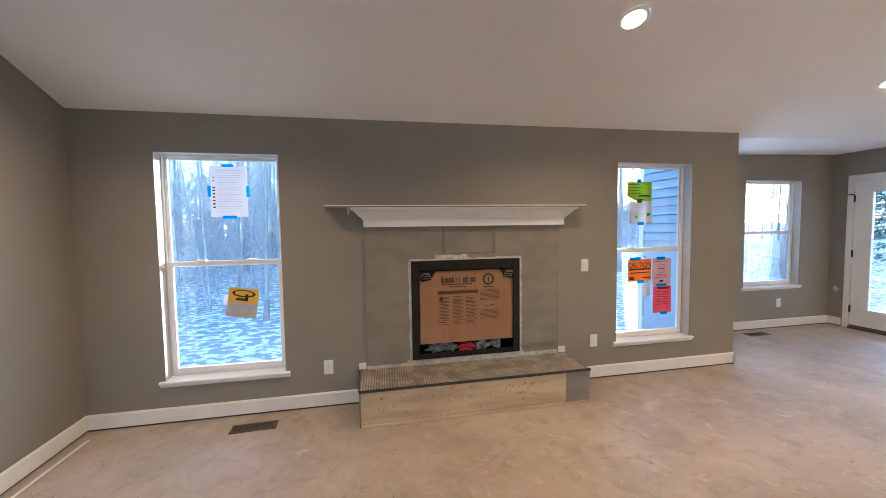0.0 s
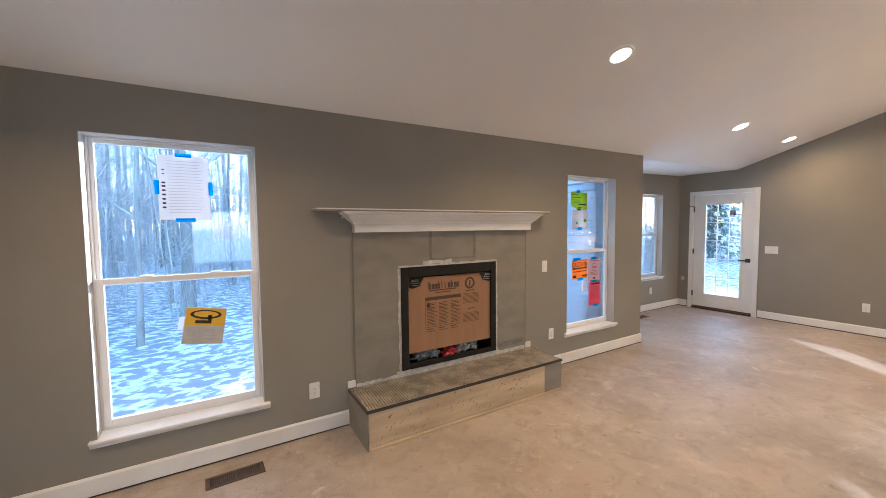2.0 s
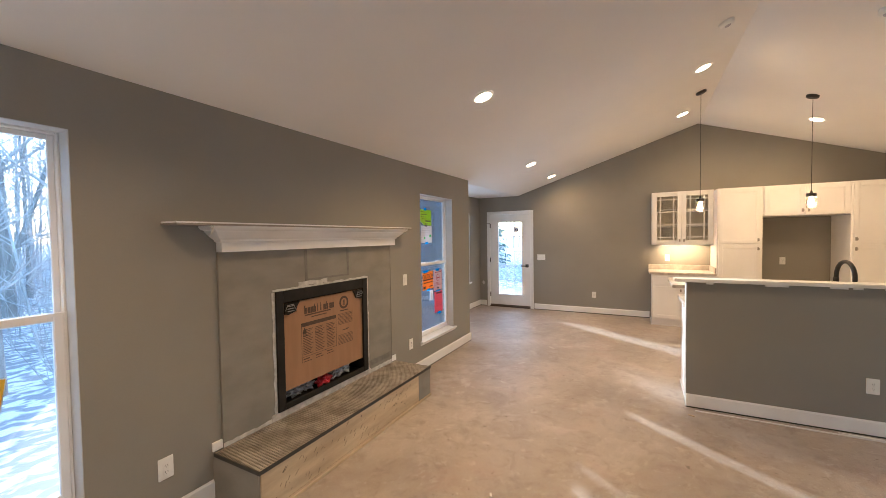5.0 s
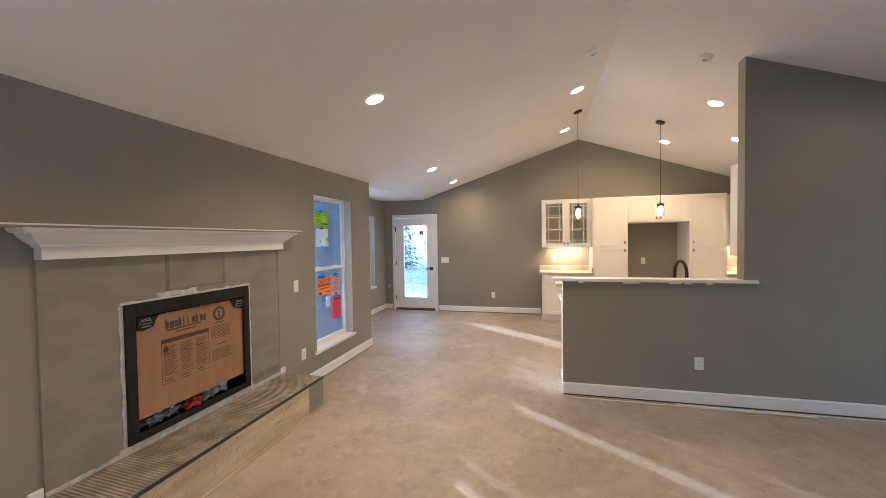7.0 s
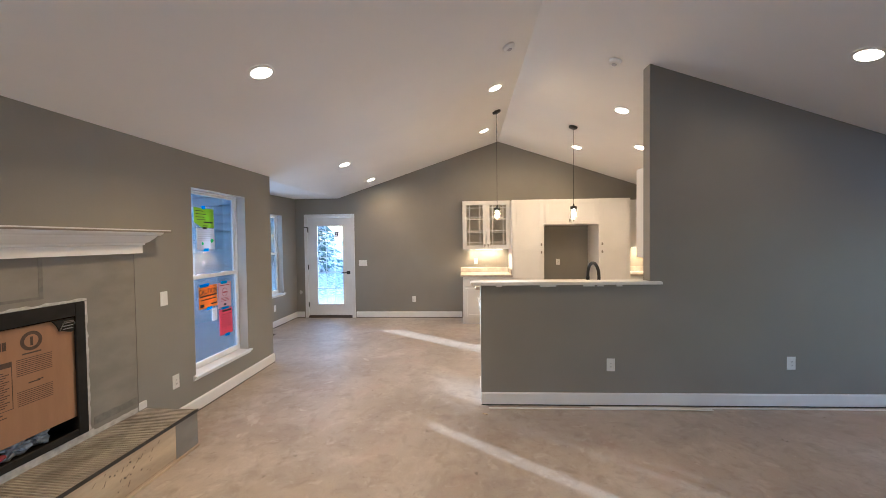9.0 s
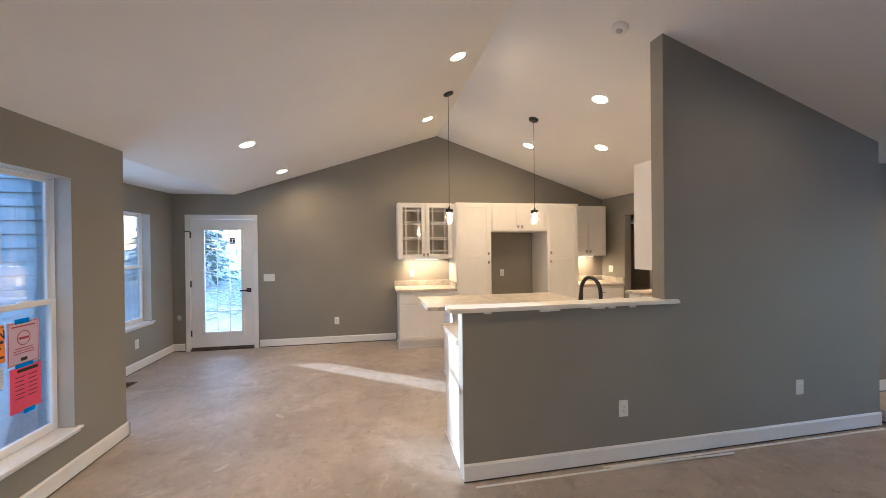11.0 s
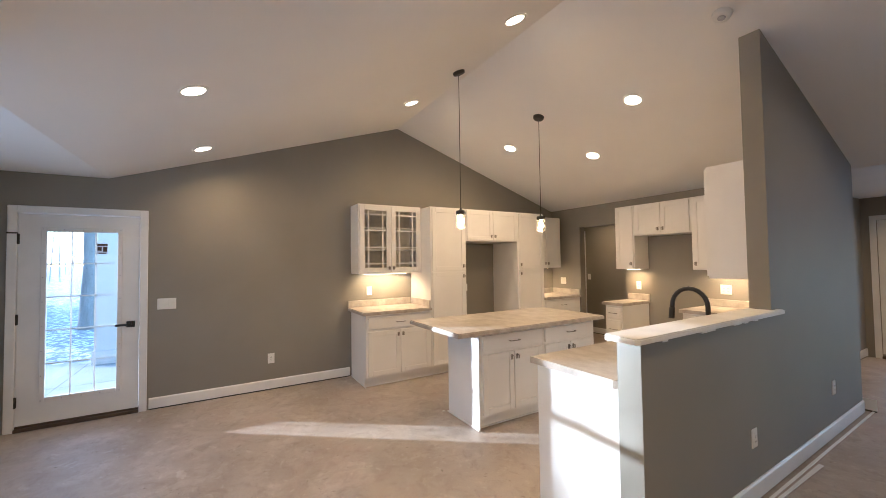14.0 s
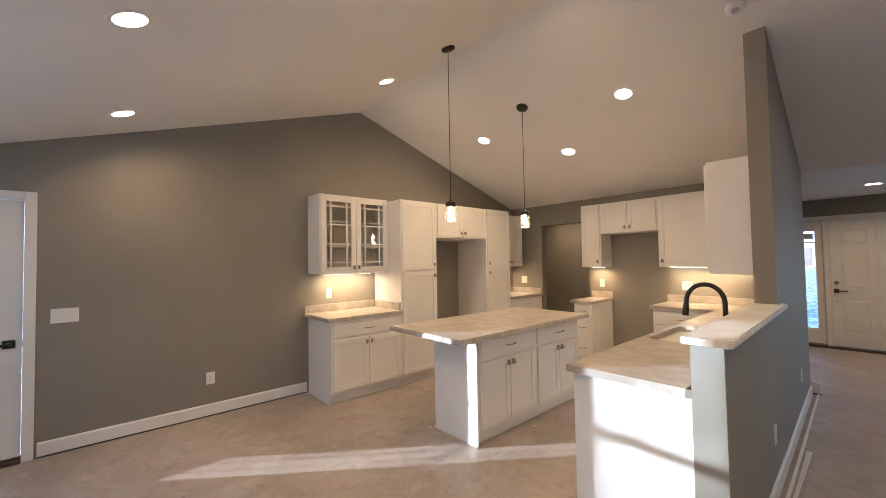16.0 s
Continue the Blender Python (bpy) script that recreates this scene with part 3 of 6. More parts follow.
PANE_UP, PANE_LOW = NORTH + 0.1265, NORTH + 0.102
rng = random.Random(4)
t, w, h = sheet("instruction_sheet", -1.0, -0.728, 1.585, 1.99, PANE_UP, PAPER, "white printed sheet taped to the window pane", [(0.0, 0.205, 0.085, 0.022), (0.0, -0.205, 0.105, 0.024), (-0.142, 0.0, 0.024, 0.085), (0.142, 0.0, 0.024, 0.085)])
bars(t, "printed_line", GREY_INK, [(-0.085, 0.10 - 0.01 * (k % 3), 0.165 - k * 0.019, 0.168 - k * 0.019) for k in range(18)])
b = bmesh.new()
for k, z in enumerate((0.11, 0.085, 0.03, 0.008, -0.018, -0.045, -0.072, -0.098, -0.125)):
    q = 0.005 if k < 2 else 0.008
    box(b, -0.108 - q, -0.108 + q, -0.0018, -0.0012, z - q * 0.7, z + q * 0.7, 0.0)
    box(b, -0.108 - q * 1.3, -0.108 + q * 1.3, -0.0018, -0.0012, z - 0.0025, z + 0.0025, 0.0)
part("pictogram", b, INK, t)
t, w, h = sheet("window_label", -0.905, -0.675, 0.768, 1.008, PANE_LOW, PAPER_DULL, "yellow and white label stuck upside down on the pane", tilt=9)
block("yellow_field", PAPER_YELLOW, t, -w + 0.004, w - 0.004, -0.0016, -0.0008, 0.0, h - 0.004)
b = bmesh.new()
for k in range(28):
    a0, a1 = 2 * math.pi * k / 28, 2 * math.pi * (k + 1) / 28
    q = [(0.088 * math.cos(a0), 0.075 + 0.030 * math.sin(a0)), (0.088 * math.cos(a1), 0.075 + 0.030 * math.sin(a1)), (0.070 * math.cos(a1), 0.077 + 0.020 * math.sin(a1)), (0.070 * math.cos(a0), 0.077 + 0.020 * math.sin(a0))]
    prism(b, q, -0.0026, -0.0018, "y")
box(b, -0.055, 0.035, -0.0026, -0.0018, 0.016, 0.036)
box(b, 0.012, 0.035, -0.0026, -0.0018, 0.036, 0.072)
part("emblem", b, INK, t)
bars(t, "printed_line", GREY_INK, [(-0.095, 0.10, -0.045, -0.020), (-0.09, 0.06, -0.066, -0.058), (-0.03, 0.09, -0.092, -0.080), (-0.09, -0.05, -0.092, -0.086)])
b = bmesh.new()
box(b, -w - 0.03, -w + 0.0, -0.0006, 0.0006, -0.03, 0.05)
part("side_tab", b, PAPER, t)

t, w, h = sheet("lime_notice", 2.765, 3.04, 1.71, 1.905, PANE_UP, PAPER_GREEN, "lime green notice with a folded corner on the pane", [(-0.01, 0.105, 0.05, 0.035)], cut=[(-0.142, -0.045), (-0.03, -0.0975), (0.142, -0.0975), (0.142, 0.0975), (-0.142, 0.0975)])
bars(t, "printed_line", INK, [(-0.12, -0.01, 0.065, 0.071), (-0.12, 0.03, 0.035, 0.04), (-0.12, 0.0, 0.005, 0.010), (-0.10, 0.02, -0.02, -0.015), (-0.01, 0.12, -0.05, -0.035), (-0.02, 0.05, -0.082, -0.074)])
block("dark_clip", INK, t, -0.03, 0.03, -0.0030, -0.0022, -0.112, -0.088)
t, w, h = sheet("white_notice", 2.79, 3.05, 1.49, 1.705, PANE_UP, PAPER, "thin white sheet with green marker on the pane", [(0.0, -0.11, 0.075, 0.03)])
bars(t, "printed_line", GREY_INK, [(-0.11, 0.09 - 0.02 * (k % 2), 0.09 - k * 0.022, 0.093 - k * 0.022) for k in range(6)])
b = bmesh.new()
for x, z, q in ((-0.05, -0.045, 0.016), (0.085, -0.02, 0.02), (0.10, -0.015, 0.014)):
    lathe(b, [(q, 0), (q * 0.8, 0.0006)], 10)
    bmesh.ops.rotate(b, verts=b.verts[-20:], cent=(0, 0, 0), matrix=Matrix.Rotation(radians(90), 3, "X"))
    bmesh.ops.translate(b, verts=b.verts[-20:], vec=(x, -0.0012, z))
part("marker_blot", b, GREEN_INK, t)
t, w, h = sheet("caution_sign", 2.765, 3.032, 0.905, 1.128, PANE_LOW, PAPER_ORANGE, "orange caution sign taped to the lower pane", [(-0.05, 0.118, 0.13, 0.03), (0.01, -0.118, 0.08, 0.03)], tilt=-1.5)
lettering("CAUTION", t, INK, 0.0, 0.030, 0.074, wide=0.82)
bars(t, "printed_line", INK, [(-0.125, 0.125, 0.003, 0.018), (-0.11, 0.11, -0.030, -0.020), (-0.12, -0.065, -0.095, -0.066), (0.03, 0.125, -0.085, -0.072), (-0.132, 0.132, 0.097, 0.1), (-0.132, 0.132, 0.022, 0.024)])
t, w, h = sheet("permit_notice", 3.045, 3.265, 0.862, 1.132, PANE_LOW, PAPER_PALE_PINK, "pale permit sheet with a round seal on the pane", [(-0.01, 0.135, 0.10, 0.03), (0.0, -0.14, 0.12, 0.026)])
b = bmesh.new()
for k in range(24):
    a0, a1 = 2 * math.pi * k / 24, 2 * math.pi * (k + 1) / 24
    prism(b, [(r * math.cos(a), 0.03 + r * math.sin(a)) for r, a in ((0.046, a0), (0.046, a1), (0.041, a1), (0.041, a0))], -0.0018, -0.0012, "y")
box(b, -0.035, 0.035, -0.0018, -0.0012, 0.022, 0.036)
part("seal", b, RED_INK, t)
bars(t, "printed_line", RED_INK, [(-0.08, 0.08, 0.10, 0.108), (-0.06, 0.06, -0.035, -0.030), (-0.07, 0.07, -0.05, -0.045), (-0.07, 0.07, -0.065, -0.06), (-0.103, -0.1, -0.128, 0.128), (0.1, 0.103, -0.128, 0.128), (-0.1, 0.1, -0.128, -0.125), (-0.1, 0.1, 0.125, 0.128)])
block("dark_stamp", INK, t, -0.022, 0.022, -0.0018, -0.0012, -0.112, -0.092)
t, w, h = sheet("pink_notice", 3.06, 3.275, 0.572, 0.848, PANE_LOW, PAPER_PINK, "bright pink notice taped under the permit", [(0.02, -0.145, 0.08, 0.03)])
bars(t, "printed_line", INK, [(-0.06, 0.085, 0.105, 0.125)] + [(x, x + 0.068 - 0.008 * (k % 2), 0.075 - k * 0.026, 0.080 - k * 0.026) for k in range(6) for x in (-0.075, 0.012)])
t, w, h = sheet("small_tag", 2.945, 3.025, 0.755, 0.885, PANE_LOW, PAPER, "small white paper tag on the lower pane")
bars(t, "printed_line", GREY_INK, [(-0.03, 0.03, 0.04 - k * 0.02, 0.043 - k * 0.02) for k in range(4)])

# unseen front window behind the walk, added to let daylight in
fw = thing("window_5", (-0.1, FRONT, 0.55), "wide white front window of the living room, unseen, added for daylight", "window", kind="structure")
b = bmesh.new()
for q in ((-1.299, -1.25, 0.551, 2.059), (1.05, 1.099, 0.551, 2.059), (-1.25, 1.05, 2.01, 2.059), (-1.25, 1.05, 0.551, 0.60), (-0.125, -0.075, 0.60, 2.01)):
    box(b, q[0], q[1], FRONT - 0.13, FRONT - 0.07, q[2], q[3], 0.003)
part("window_frame", b, VINYL, fw, local=False)
for a, c in ((-1.25, -0.125), (-0.075, 1.05)):
    g = block("pane", WINDOW_GLASS, fw, a, c, FRONT - 0.102, FRONT - 0.098, 0.60, 2.01, local=False)
    g.visible_shadow = False
# lamps added to boost daylight at the two windows that the walk never faces
for x0_, x1_, y_, z0_, z1_, s_, w_ in ((-1.25, 1.05, FRONT - 0.06, 0.60, 2.01, 1, 2.0), (W3B[0] + 0.06, W3B[1] - 0.06, NOOK + 0.03, 0.75, 1.95, -1, 0.8)):
    day = lamp("added_daylight", ((x0_ + x1_) / 2, y_, (z0_ + z1_) / 2), ((x0_ + x1_) / 2, y_ + s_, (z0_ + z1_) / 2), w_, x1_ - x0_, z1_ - z0_, spread=170)
    day.data.color = DAY

# ---- fireplace ----
fp = thing("fireplace_surround", (1.075, NORTH, 0.29), "grey cement board surround with mortar seams", "fireplace")
for q in ((0.18, FIREBOX[0] - 0.02, 0.29, 1.485), (FIREBOX[1] + 0.02, 1.94, 0.29, 1.485), (FIREBOX[0] - 0.02, FIREBOX[1] + 0.02, 1.19, 1.485), (FIREBOX[0] - 0.02, FIREBOX[1] + 0.02, 0.29, 0.335)):
    block("cement_board", CEMENT, fp, q[0], q[1], NORTH - 0.012, NORTH - 0.0005, q[2], q[3], local=False)
# mortar seams; the last two strips draw the shade at the board's outer edges
for q in ((0.845, 0.868, 1.240, 1.484), (1.305, 1.327, 1.240, 1.484), (0.868, 1.305, 1.240, 1.256), (0.1805, 0.1832, 0.315, 1.484), (1.9370, 1.9395, 0.33, 1.484)):
    block("mortar_seam", CEMENT_DARK, fp, q[0], q[1], NORTH - 0.0145, NORTH - 0.0122, q[2], q[3], local=False)


def ragged(bm, x0, x1, z0, z1, y0, y1, steps, amp, seed, vertical=False):
    """A smear with one uneven edge."""
    r = random.Random(seed)
    if vertical:
        pts = [(x0, z0), (x0, z1)] + [(x1 + r.uniform(-amp, amp), z1 + (z0 - z1) * k / steps) for k in range(steps + 1)]
    else:
        pts = [(x0, z0), (x1, z0)] + [(x1 + (x0 - x1) * k / steps, z1 + r.uniform(-amp, amp)) for k in range(steps + 1)]
    prism(bm, pts, y0, y1, "y")


b = bmesh.new()
ragged(b, 0.555, 1.575, 1.193, 1.209, NORTH - 0.0165, NORTH - 0.0123, 30, 0.006, 1)
ragged(b, 0.78, 1.07, 1.2095, 1.238, NORTH - 0.0150, NORTH - 0.0123, 8, 0.006, 2)
ragged(b, 1.553, 1.577, 0.34, 1.187, NORTH - 0.0160, NORTH - 0.0123, 26, 0.005, 3, True)
ragged(b, 0.571, 0.549, 0.34, 1.187, NORTH - 0.0160, NORTH - 0.0123, 26, 0.005, 4, True)
ragged(b, 0.525, 1.595, 0.287, 0.334, NORTH - 0.0170, NORTH - 0.0123, 34, 0.005, 5)
ragged(b, 0.185, 0.524, 0.287, 0.312, NORTH - 0.0150, NORTH - 0.0123, 12, 0.006, 6)
ragged(b, 1.596, 1.93, 0.287, 0.325, NORTH - 0.0150, NORTH - 0.0123, 12, 0.006, 7)
part("joint_compound", b, JOINT_MUD, fp, local=False)
b = bmesh.new()
ragged(b, 1.60, 1.93, 0.355, 0.405, NORTH - 0.0142, NORTH - 0.0123, 10, 0.004, 8)
part("mortar_smear", b, CEMENT_DARK, fp, local=False)
for x0, x1 in ((0.118, 0.178), (1.942, 2.015)):
    solid("trim_offcut", TRIM_WHITE, "short white baseboard offcut beside the hearth", "trim", x0, x1, NORTH - 0.014, NORTH - 0.0005, 0.292 if x1 < 1 else 0.289, 0.345, bevel=0.002)

fb = thing("fireplace_insert", (1.095, NORTH, 0.335), "black metal fireplace insert still packed with cardboard", "fireplace")
b = bmesh.new()
x0, x1, z0, z1 = 0.572, 1.552, 0.338, 1.192
for q in ((x0, x0 + 0.062, z0, z1), (x1 - 0.062, x1, z0, z1), (x0 + 0.062, x1 - 0.062, z1 - 0.085, z1), (x0 + 0.062, x1 - 0.062, z0, z0 + 0.045)):
    box(b, q[0], q[1], NORTH - 0.030, NORTH - 0.0128, q[2], q[3], 0.003)
part("face_frame", b, BLACK_METAL, fb, local=False)
b = bmesh.new()
xa, xb, za, zb = FIREBOX[0] + 0.006, FIREBOX[1] - 0.006, FIREBOX[2] + 0.005, FIREBOX[3] - 0.005
box(b, xa, xb, NORTH + 0.40, NORTH + 0.41, za, zb)
box(b, xa, xa + 0.006, NORTH - 0.012, NORTH + 0.40, za, zb)
box(b, xb - 0.006, xb, NORTH - 0.012, NORTH + 0.40, za, zb)
box(b, xa + 0.006, xb - 0.006, NORTH - 0.012, NORTH + 0.40, zb - 0.006, zb)
box(b, xa + 0.006, xb - 0.006, NORTH - 0.012, NORTH + 0.40, za, za + 0.006)
part("firebox", b, BLACK_METAL, fb, local=False)
bm_card = bmesh.new()
box(bm_card, 0.642, 1.508, NORTH - 0.008, NORTH - 0.002, 0.462, 1.098, 0.002)
card = part("cardboard", bm_card, CARDBOARD, fb, "brown printed cardboard packing sheet", local=False)
CX, CY = 1.075, NORTH - 0.0085


def print_on(name, mat, rows):
    b2 = bmesh.new()
    for a, c, e, f in rows:
        box(b2, a, c, CY - 0.0006, CY, e, f)
    return part(name, b2, mat, card, local=False)


logo = []
for k, (wd, tall) in enumerate(((0.022, 1), (0.026, 0), (0.026, 0), (0.016, 1), (0.008, 1), (0.008, 1), (0.026, 0), (0.016, 1), (0.026, 0), (0.016, 0))):
    xs = 0.832 + k * 0.0325
    logo.append((xs, xs + wd * 0.48, 0.988, 0.988 + (0.064 if tall else 0.046)))
    logo.append((xs + wd * 0.54, xs + wd * 1.12, 0.988, 1.034))
    logo.append((xs + wd * 0.3, xs + wd * 0.7, 1.021, 1.034))
    if k % 2:
        logo.append((xs + wd * 0.3, xs + wd * 0.7, 0.988, 0.999))
print_on("wordmark", PRINT, logo)
print_on("printed_line", FAINT_PRINT, [(0.84, 1.11, 0.972, 0.982), (0.90, 1.06, 0.952, 0.960)] + [(1.185, 1.365, 0.915 - k * 0.011, 0.919 - k * 0.011) for k in range(9)] + [(1.185, 1.365, 0.735 - k * 0.011, 0.739 - k * 0.011) for k in range(8)] + [(xc, xc + 0.095 - 0.012 * ((k + j) % 3), 0.865 - k * 0.0125, 0.870 - k * 0.0125) for j, xc in enumerate((0.815, 0.935, 1.055)) for k in range(16)] + [(0.815 + 0.12 * j, 0.875 + 0.12 * j, 0.640, 0.648) for j in range(3)] + [(0.815 + 0.12 * j, 0.895 + 0.12 * j, 0.622, 0.627) for j in range(3)])
print_on("printed_heading", PRINT, [(0.80, 1.165, 0.893, 0.922), (0.80, 0.803, 0.62, 0.893), (1.162, 1.165, 0.66, 0.893), (0.80, 1.165, 0.66, 0.663), (0.815, 0.865, 0.815, 0.824), (0.935, 0.985, 0.815, 0.824), (1.055, 1.105, 0.815, 0.824), (1.24, 1.30, 0.772, 0.779), (1.285, 1.315, 0.777, 0.783)])
b = bmesh.new()
for k in range(28):
    a0, a1 = 2 * math.pi * k / 28, 2 * math.pi * (k + 1) / 28
    prism(b, [(1.262 + r * math.cos(a), 1.012 + r * math.sin(a)) for r, a in ((0.055, a0), (0.055, a1), (0.036, a1), (0.036, a0))], CY - 0.0006, CY, "y")
box(b, 1.256, 1.27, CY - 0.0006, CY, 0.985, 1.035)
box(b, 1.215, 1.31, CY - 0.0006, CY, 0.940, 0.948)
prism(b, [(0.815, 0.835), (0.845, 0.835), (0.85, 0.856), (0.838, 0.872), (0.829, 0.886), (0.824, 0.866), (0.812, 0.852)], CY - 0.0006, CY, "y")
part("emblem", b, PRINT, card, local=False)
for sx in (-1, 1):
    b = bmesh.new()
    cx = CX + sx * 0.375
    prism(b, [(cx - sx * 0.085, 1.098), (cx + sx * 0.052, 1.098), (cx + sx * 0.052, 1.02), (cx + sx * 0.02, 1.012), (cx - sx * 0.045, 1.030), (cx - sx * 0.06, 1.066)], CY - 0.012, CY - 0.002, "y")
    br = part("corner_bracket", b, BLACK_METAL, fb, local=False)
    b = bmesh.new()
    for k in range(3):
        box(b, cx - 0.03, cx + 0.03, CY - 0.0145, CY - 0.0122, 1.035 + k * 0.018, 1.040 + k * 0.018)
    tube(b, [(cx - sx * 0.05, CY - 0.014, 1.03), (cx - sx * 0.02, CY - 0.016, 1.085), (cx + sx * 0.03, CY - 0.016, 1.082), (cx + sx * 0.048, CY - 0.014, 1.045)], 0.003, 6)
    part("wire_clip", b, NICKEL, br, local=False)
# crumpled packing in the gap under the cardboard
rng = random.Random(12)


def crumple(name, cx, cy, cz, sx, sy, sz, mat, label, seed):
    r = random.Random(seed)
    b2 = bmesh.new()
    bmesh.ops.create_icosphere(b2, subdivisions=3, radius=1.0)
    for v in b2.verts:
        k = 0.72 + 0.55 * noise.noise(v.co * 2.3 + Vector((seed, 0, 0))) + 0.12 * r.uniform(-1, 1)
        v.co = Vector((v.co.x * sx, v.co.y * sy, max(v.co.z, -0.7) * sz)) * k
    low = min(v.co.z for v in b2.verts)
    for v in b2.verts:
        v.co += Vector((cx, cy, cz - low))
    return tagged(mesh_object(name, b2, mat), label, "packaging")


zf = za + 0.0062
crumple("plastic_bag", 0.80, NORTH + 0.08, zf, 0.11, 0.06, 0.05, PLASTIC_BAG, "crumpled clear plastic bag in the firebox", 3)
crumple("plastic_bag", 0.93, NORTH + 0.10, zf, 0.08, 0.06, 0.05, PLASTIC_BAG, "crumpled clear plastic bag in the firebox", 5)
crumple("red_packet", 1.07, NORTH + 0.06, zf, 0.10, 0.05, 0.055, RED_PLASTIC, "red plastic packet in the firebox", 7)
crumple("plastic_bag", 1.22, NORTH + 0.07, zf, 0.09, 0.05, 0.055, PLASTIC_BAG, "crumpled clear plastic bag in the firebox", 9)
crumple("plastic_bag", 1.36, NORTH + 0.10, zf, 0.07, 0.06, 0.06, PLASTIC_BAG, "crumpled clear plastic bag in the firebox", 11)

# hearth
HX0, HX1, HY, HZ = 0.13, 2.008, 2.95, 0.278
he = thing("hearth", ((HX0 + HX1) / 2, (HY + NORTH) / 2, 0), "raised hearth of plywood with metal lath on top", "hearth")
block("plywood_box", OSB, he, HX0 + 0.004, 1.79, HY, NORTH - 0.002, 0.0, HZ, bevel=0.002, local=False)
block("cement_end", CEMENT, he, 1.7905, HX1, HY + 0.001, NORTH - 0.002, 0.0, HZ - 0.001, bevel=0.002, local=False)
block("cement_side", CEMENT, he, HX0 - 0.008, HX0 + 0.0035, HY + 0.006, NORTH - 0.002, 0.0, HZ - 0.001, bevel=0.002, local=False)
block("lath_paper", LATH_BED, he, HX0 - 0.006, HX1, HY - 0.002, NORTH - 0.018, HZ + 0.0005, HZ + 0.004, local=False)
b = bmesh.new()
n = 92
for k in range(n):
    xk = HX0 + 0.006 + (HX1 - HX0 - 0.045) * k / (n - 1)
    dx = 0.022
    prism(b, [(xk - 0.0048, HY), (xk + 0.0048, HY), (xk + 0.0048 + dx, NORTH - 0.02), (xk - 0.0048 + dx, NORTH - 0.02)], HZ + 0.0042, HZ + 0.0095, "z")
for k in range(26):
    yk = HY + 0.01 + (NORTH - 0.035 - HY) * k / 25
    box(b, HX0, HX1 - 0.006, yk - 0.0012, yk + 0.0012, HZ + 0.0042, HZ + 0.0072)
part("metal_lath", b, LATH, he, "galvanised ribbed metal lath", local=False)
b = bmesh.new()
box(b, HX0 - 0.01, HX1 + 0.002, HY - 0.006, HY - 0.0022, HZ - 0.012, HZ + 0.0105)
box(b, HX0 - 0.0125, HX0 - 0.0085, HY - 0.002, NORTH - 0.02, HZ - 0.010, HZ + 0.0105)
part("edge_strip", b, SLOT_DARK, he, local=False)
b = bmesh.new()
r = random.Random(21)
for k in range(58):
    xk, zk = r.uniform(HX0 + 0.05, 1.76), r.uniform(0.05, HZ - 0.03)
    L, a = r.uniform(0.006, 0.018), r.uniform(0.6, 1.2)
    c, s_ = math.cos(a) * L, math.sin(a) * L
    prism(b, [(xk - c, zk - s_), (xk - c + 0.003, zk - s_), (xk + c + 0.003, zk + s_), (xk + c, zk + s_)], HY - 0.0012, HY - 0.0002, "y")
for k in range(60):
    xk = HX0 + 0.02 + 1.62 * k / 59
    box(b, xk, xk + 0.012, HY - 0.0012, HY - 0.0002, 0.030, 0.0325)
part("staple_mark", b, NAIL, he, local=False)
b = bmesh.new()
for k in range(22):
    xk, zk, q = (r.gauss(1.42, 0.10) if k < 16 else r.uniform(0.25, 1.7)), r.uniform(0.08, 0.25), r.uniform(0.002, 0.008)
    prism(b, [(xk + q * math.cos(a) * r.uniform(0.7, 1.2), zk + q * math.sin(a) * r.uniform(0.7, 1.2)) for a in (0, 1, 2, 3, 4, 5)], HY - 0.0009, HY - 0.0002, "y")
part("stain", b, NAIL, he, local=False)
block("base_strip", OSB, he, HX0 + 0.006, HX1 - 0.004, HY - 0.012, HY - 0.0015, 0.0, 0.020, bevel=0.002, local=False)

# mantel
ma = thing("mantel", (1.09, NORTH, 1.487), "white crown-moulded mantel with bare boards on top", "mantel")
b = bmesh.new()
prof = [(0.050, 1.487), (0.056, 1.487), (0.056, 1.545), (0.066, 1.550), (0.070, 1.562), (0.086, 1.572), (0.104, 1.590), (0.118, 1.606), (0.122, 1.616), (0.140, 1.620), (0.150, 1.632), (0.152, 1.643)]
rings = []
for d, z in [(0.02, 1.487)] + prof + [(0.02, 1.643)]:
    e = (d - 0.056) * 1.05
    xa_, xb_ = 0.184 - e, 1.970 + e * 0.9
    rings.append([b.verts.new(p) for p in ((xa_, NORTH - 0.0006, z), (xa_, NORTH - d, z), (xb_, NORTH - d, z), (xb_, NORTH - 0.0006, z))])
for p, q in zip(rings, rings[1:]):
    for k in range(3):
        b.faces.new((p[k], p[k + 1], q[k + 1], q[k]))
b.faces.new(rings[0])
b.faces.new(rings[-1])
part("crown_moulding", b, TRIM_WHITE, ma, local=False)
MANTEL_WOOD = material("weathered_shelf_board", (0.30, 0.27, 0.24), 0.7, spots=(0.22, 0.19, 0.165), scale=6, fine=0.1, stretch=(0.3, 1, 1))
block("shelf_board", MANTEL_WOOD, ma, -0.112, 2.135, NORTH - 0.160, NORTH - 0.001, 1.6435, 1.6535, bevel=0.001, local=False)
block("upper_board", TRIM_WHITE, ma, -0.108, 2.138, NORTH - 0.150, NORTH - 0.001, 1.6540, 1.6625, bevel=0.001, local=False)
b = bmesh.new()
r = random.Random(9)
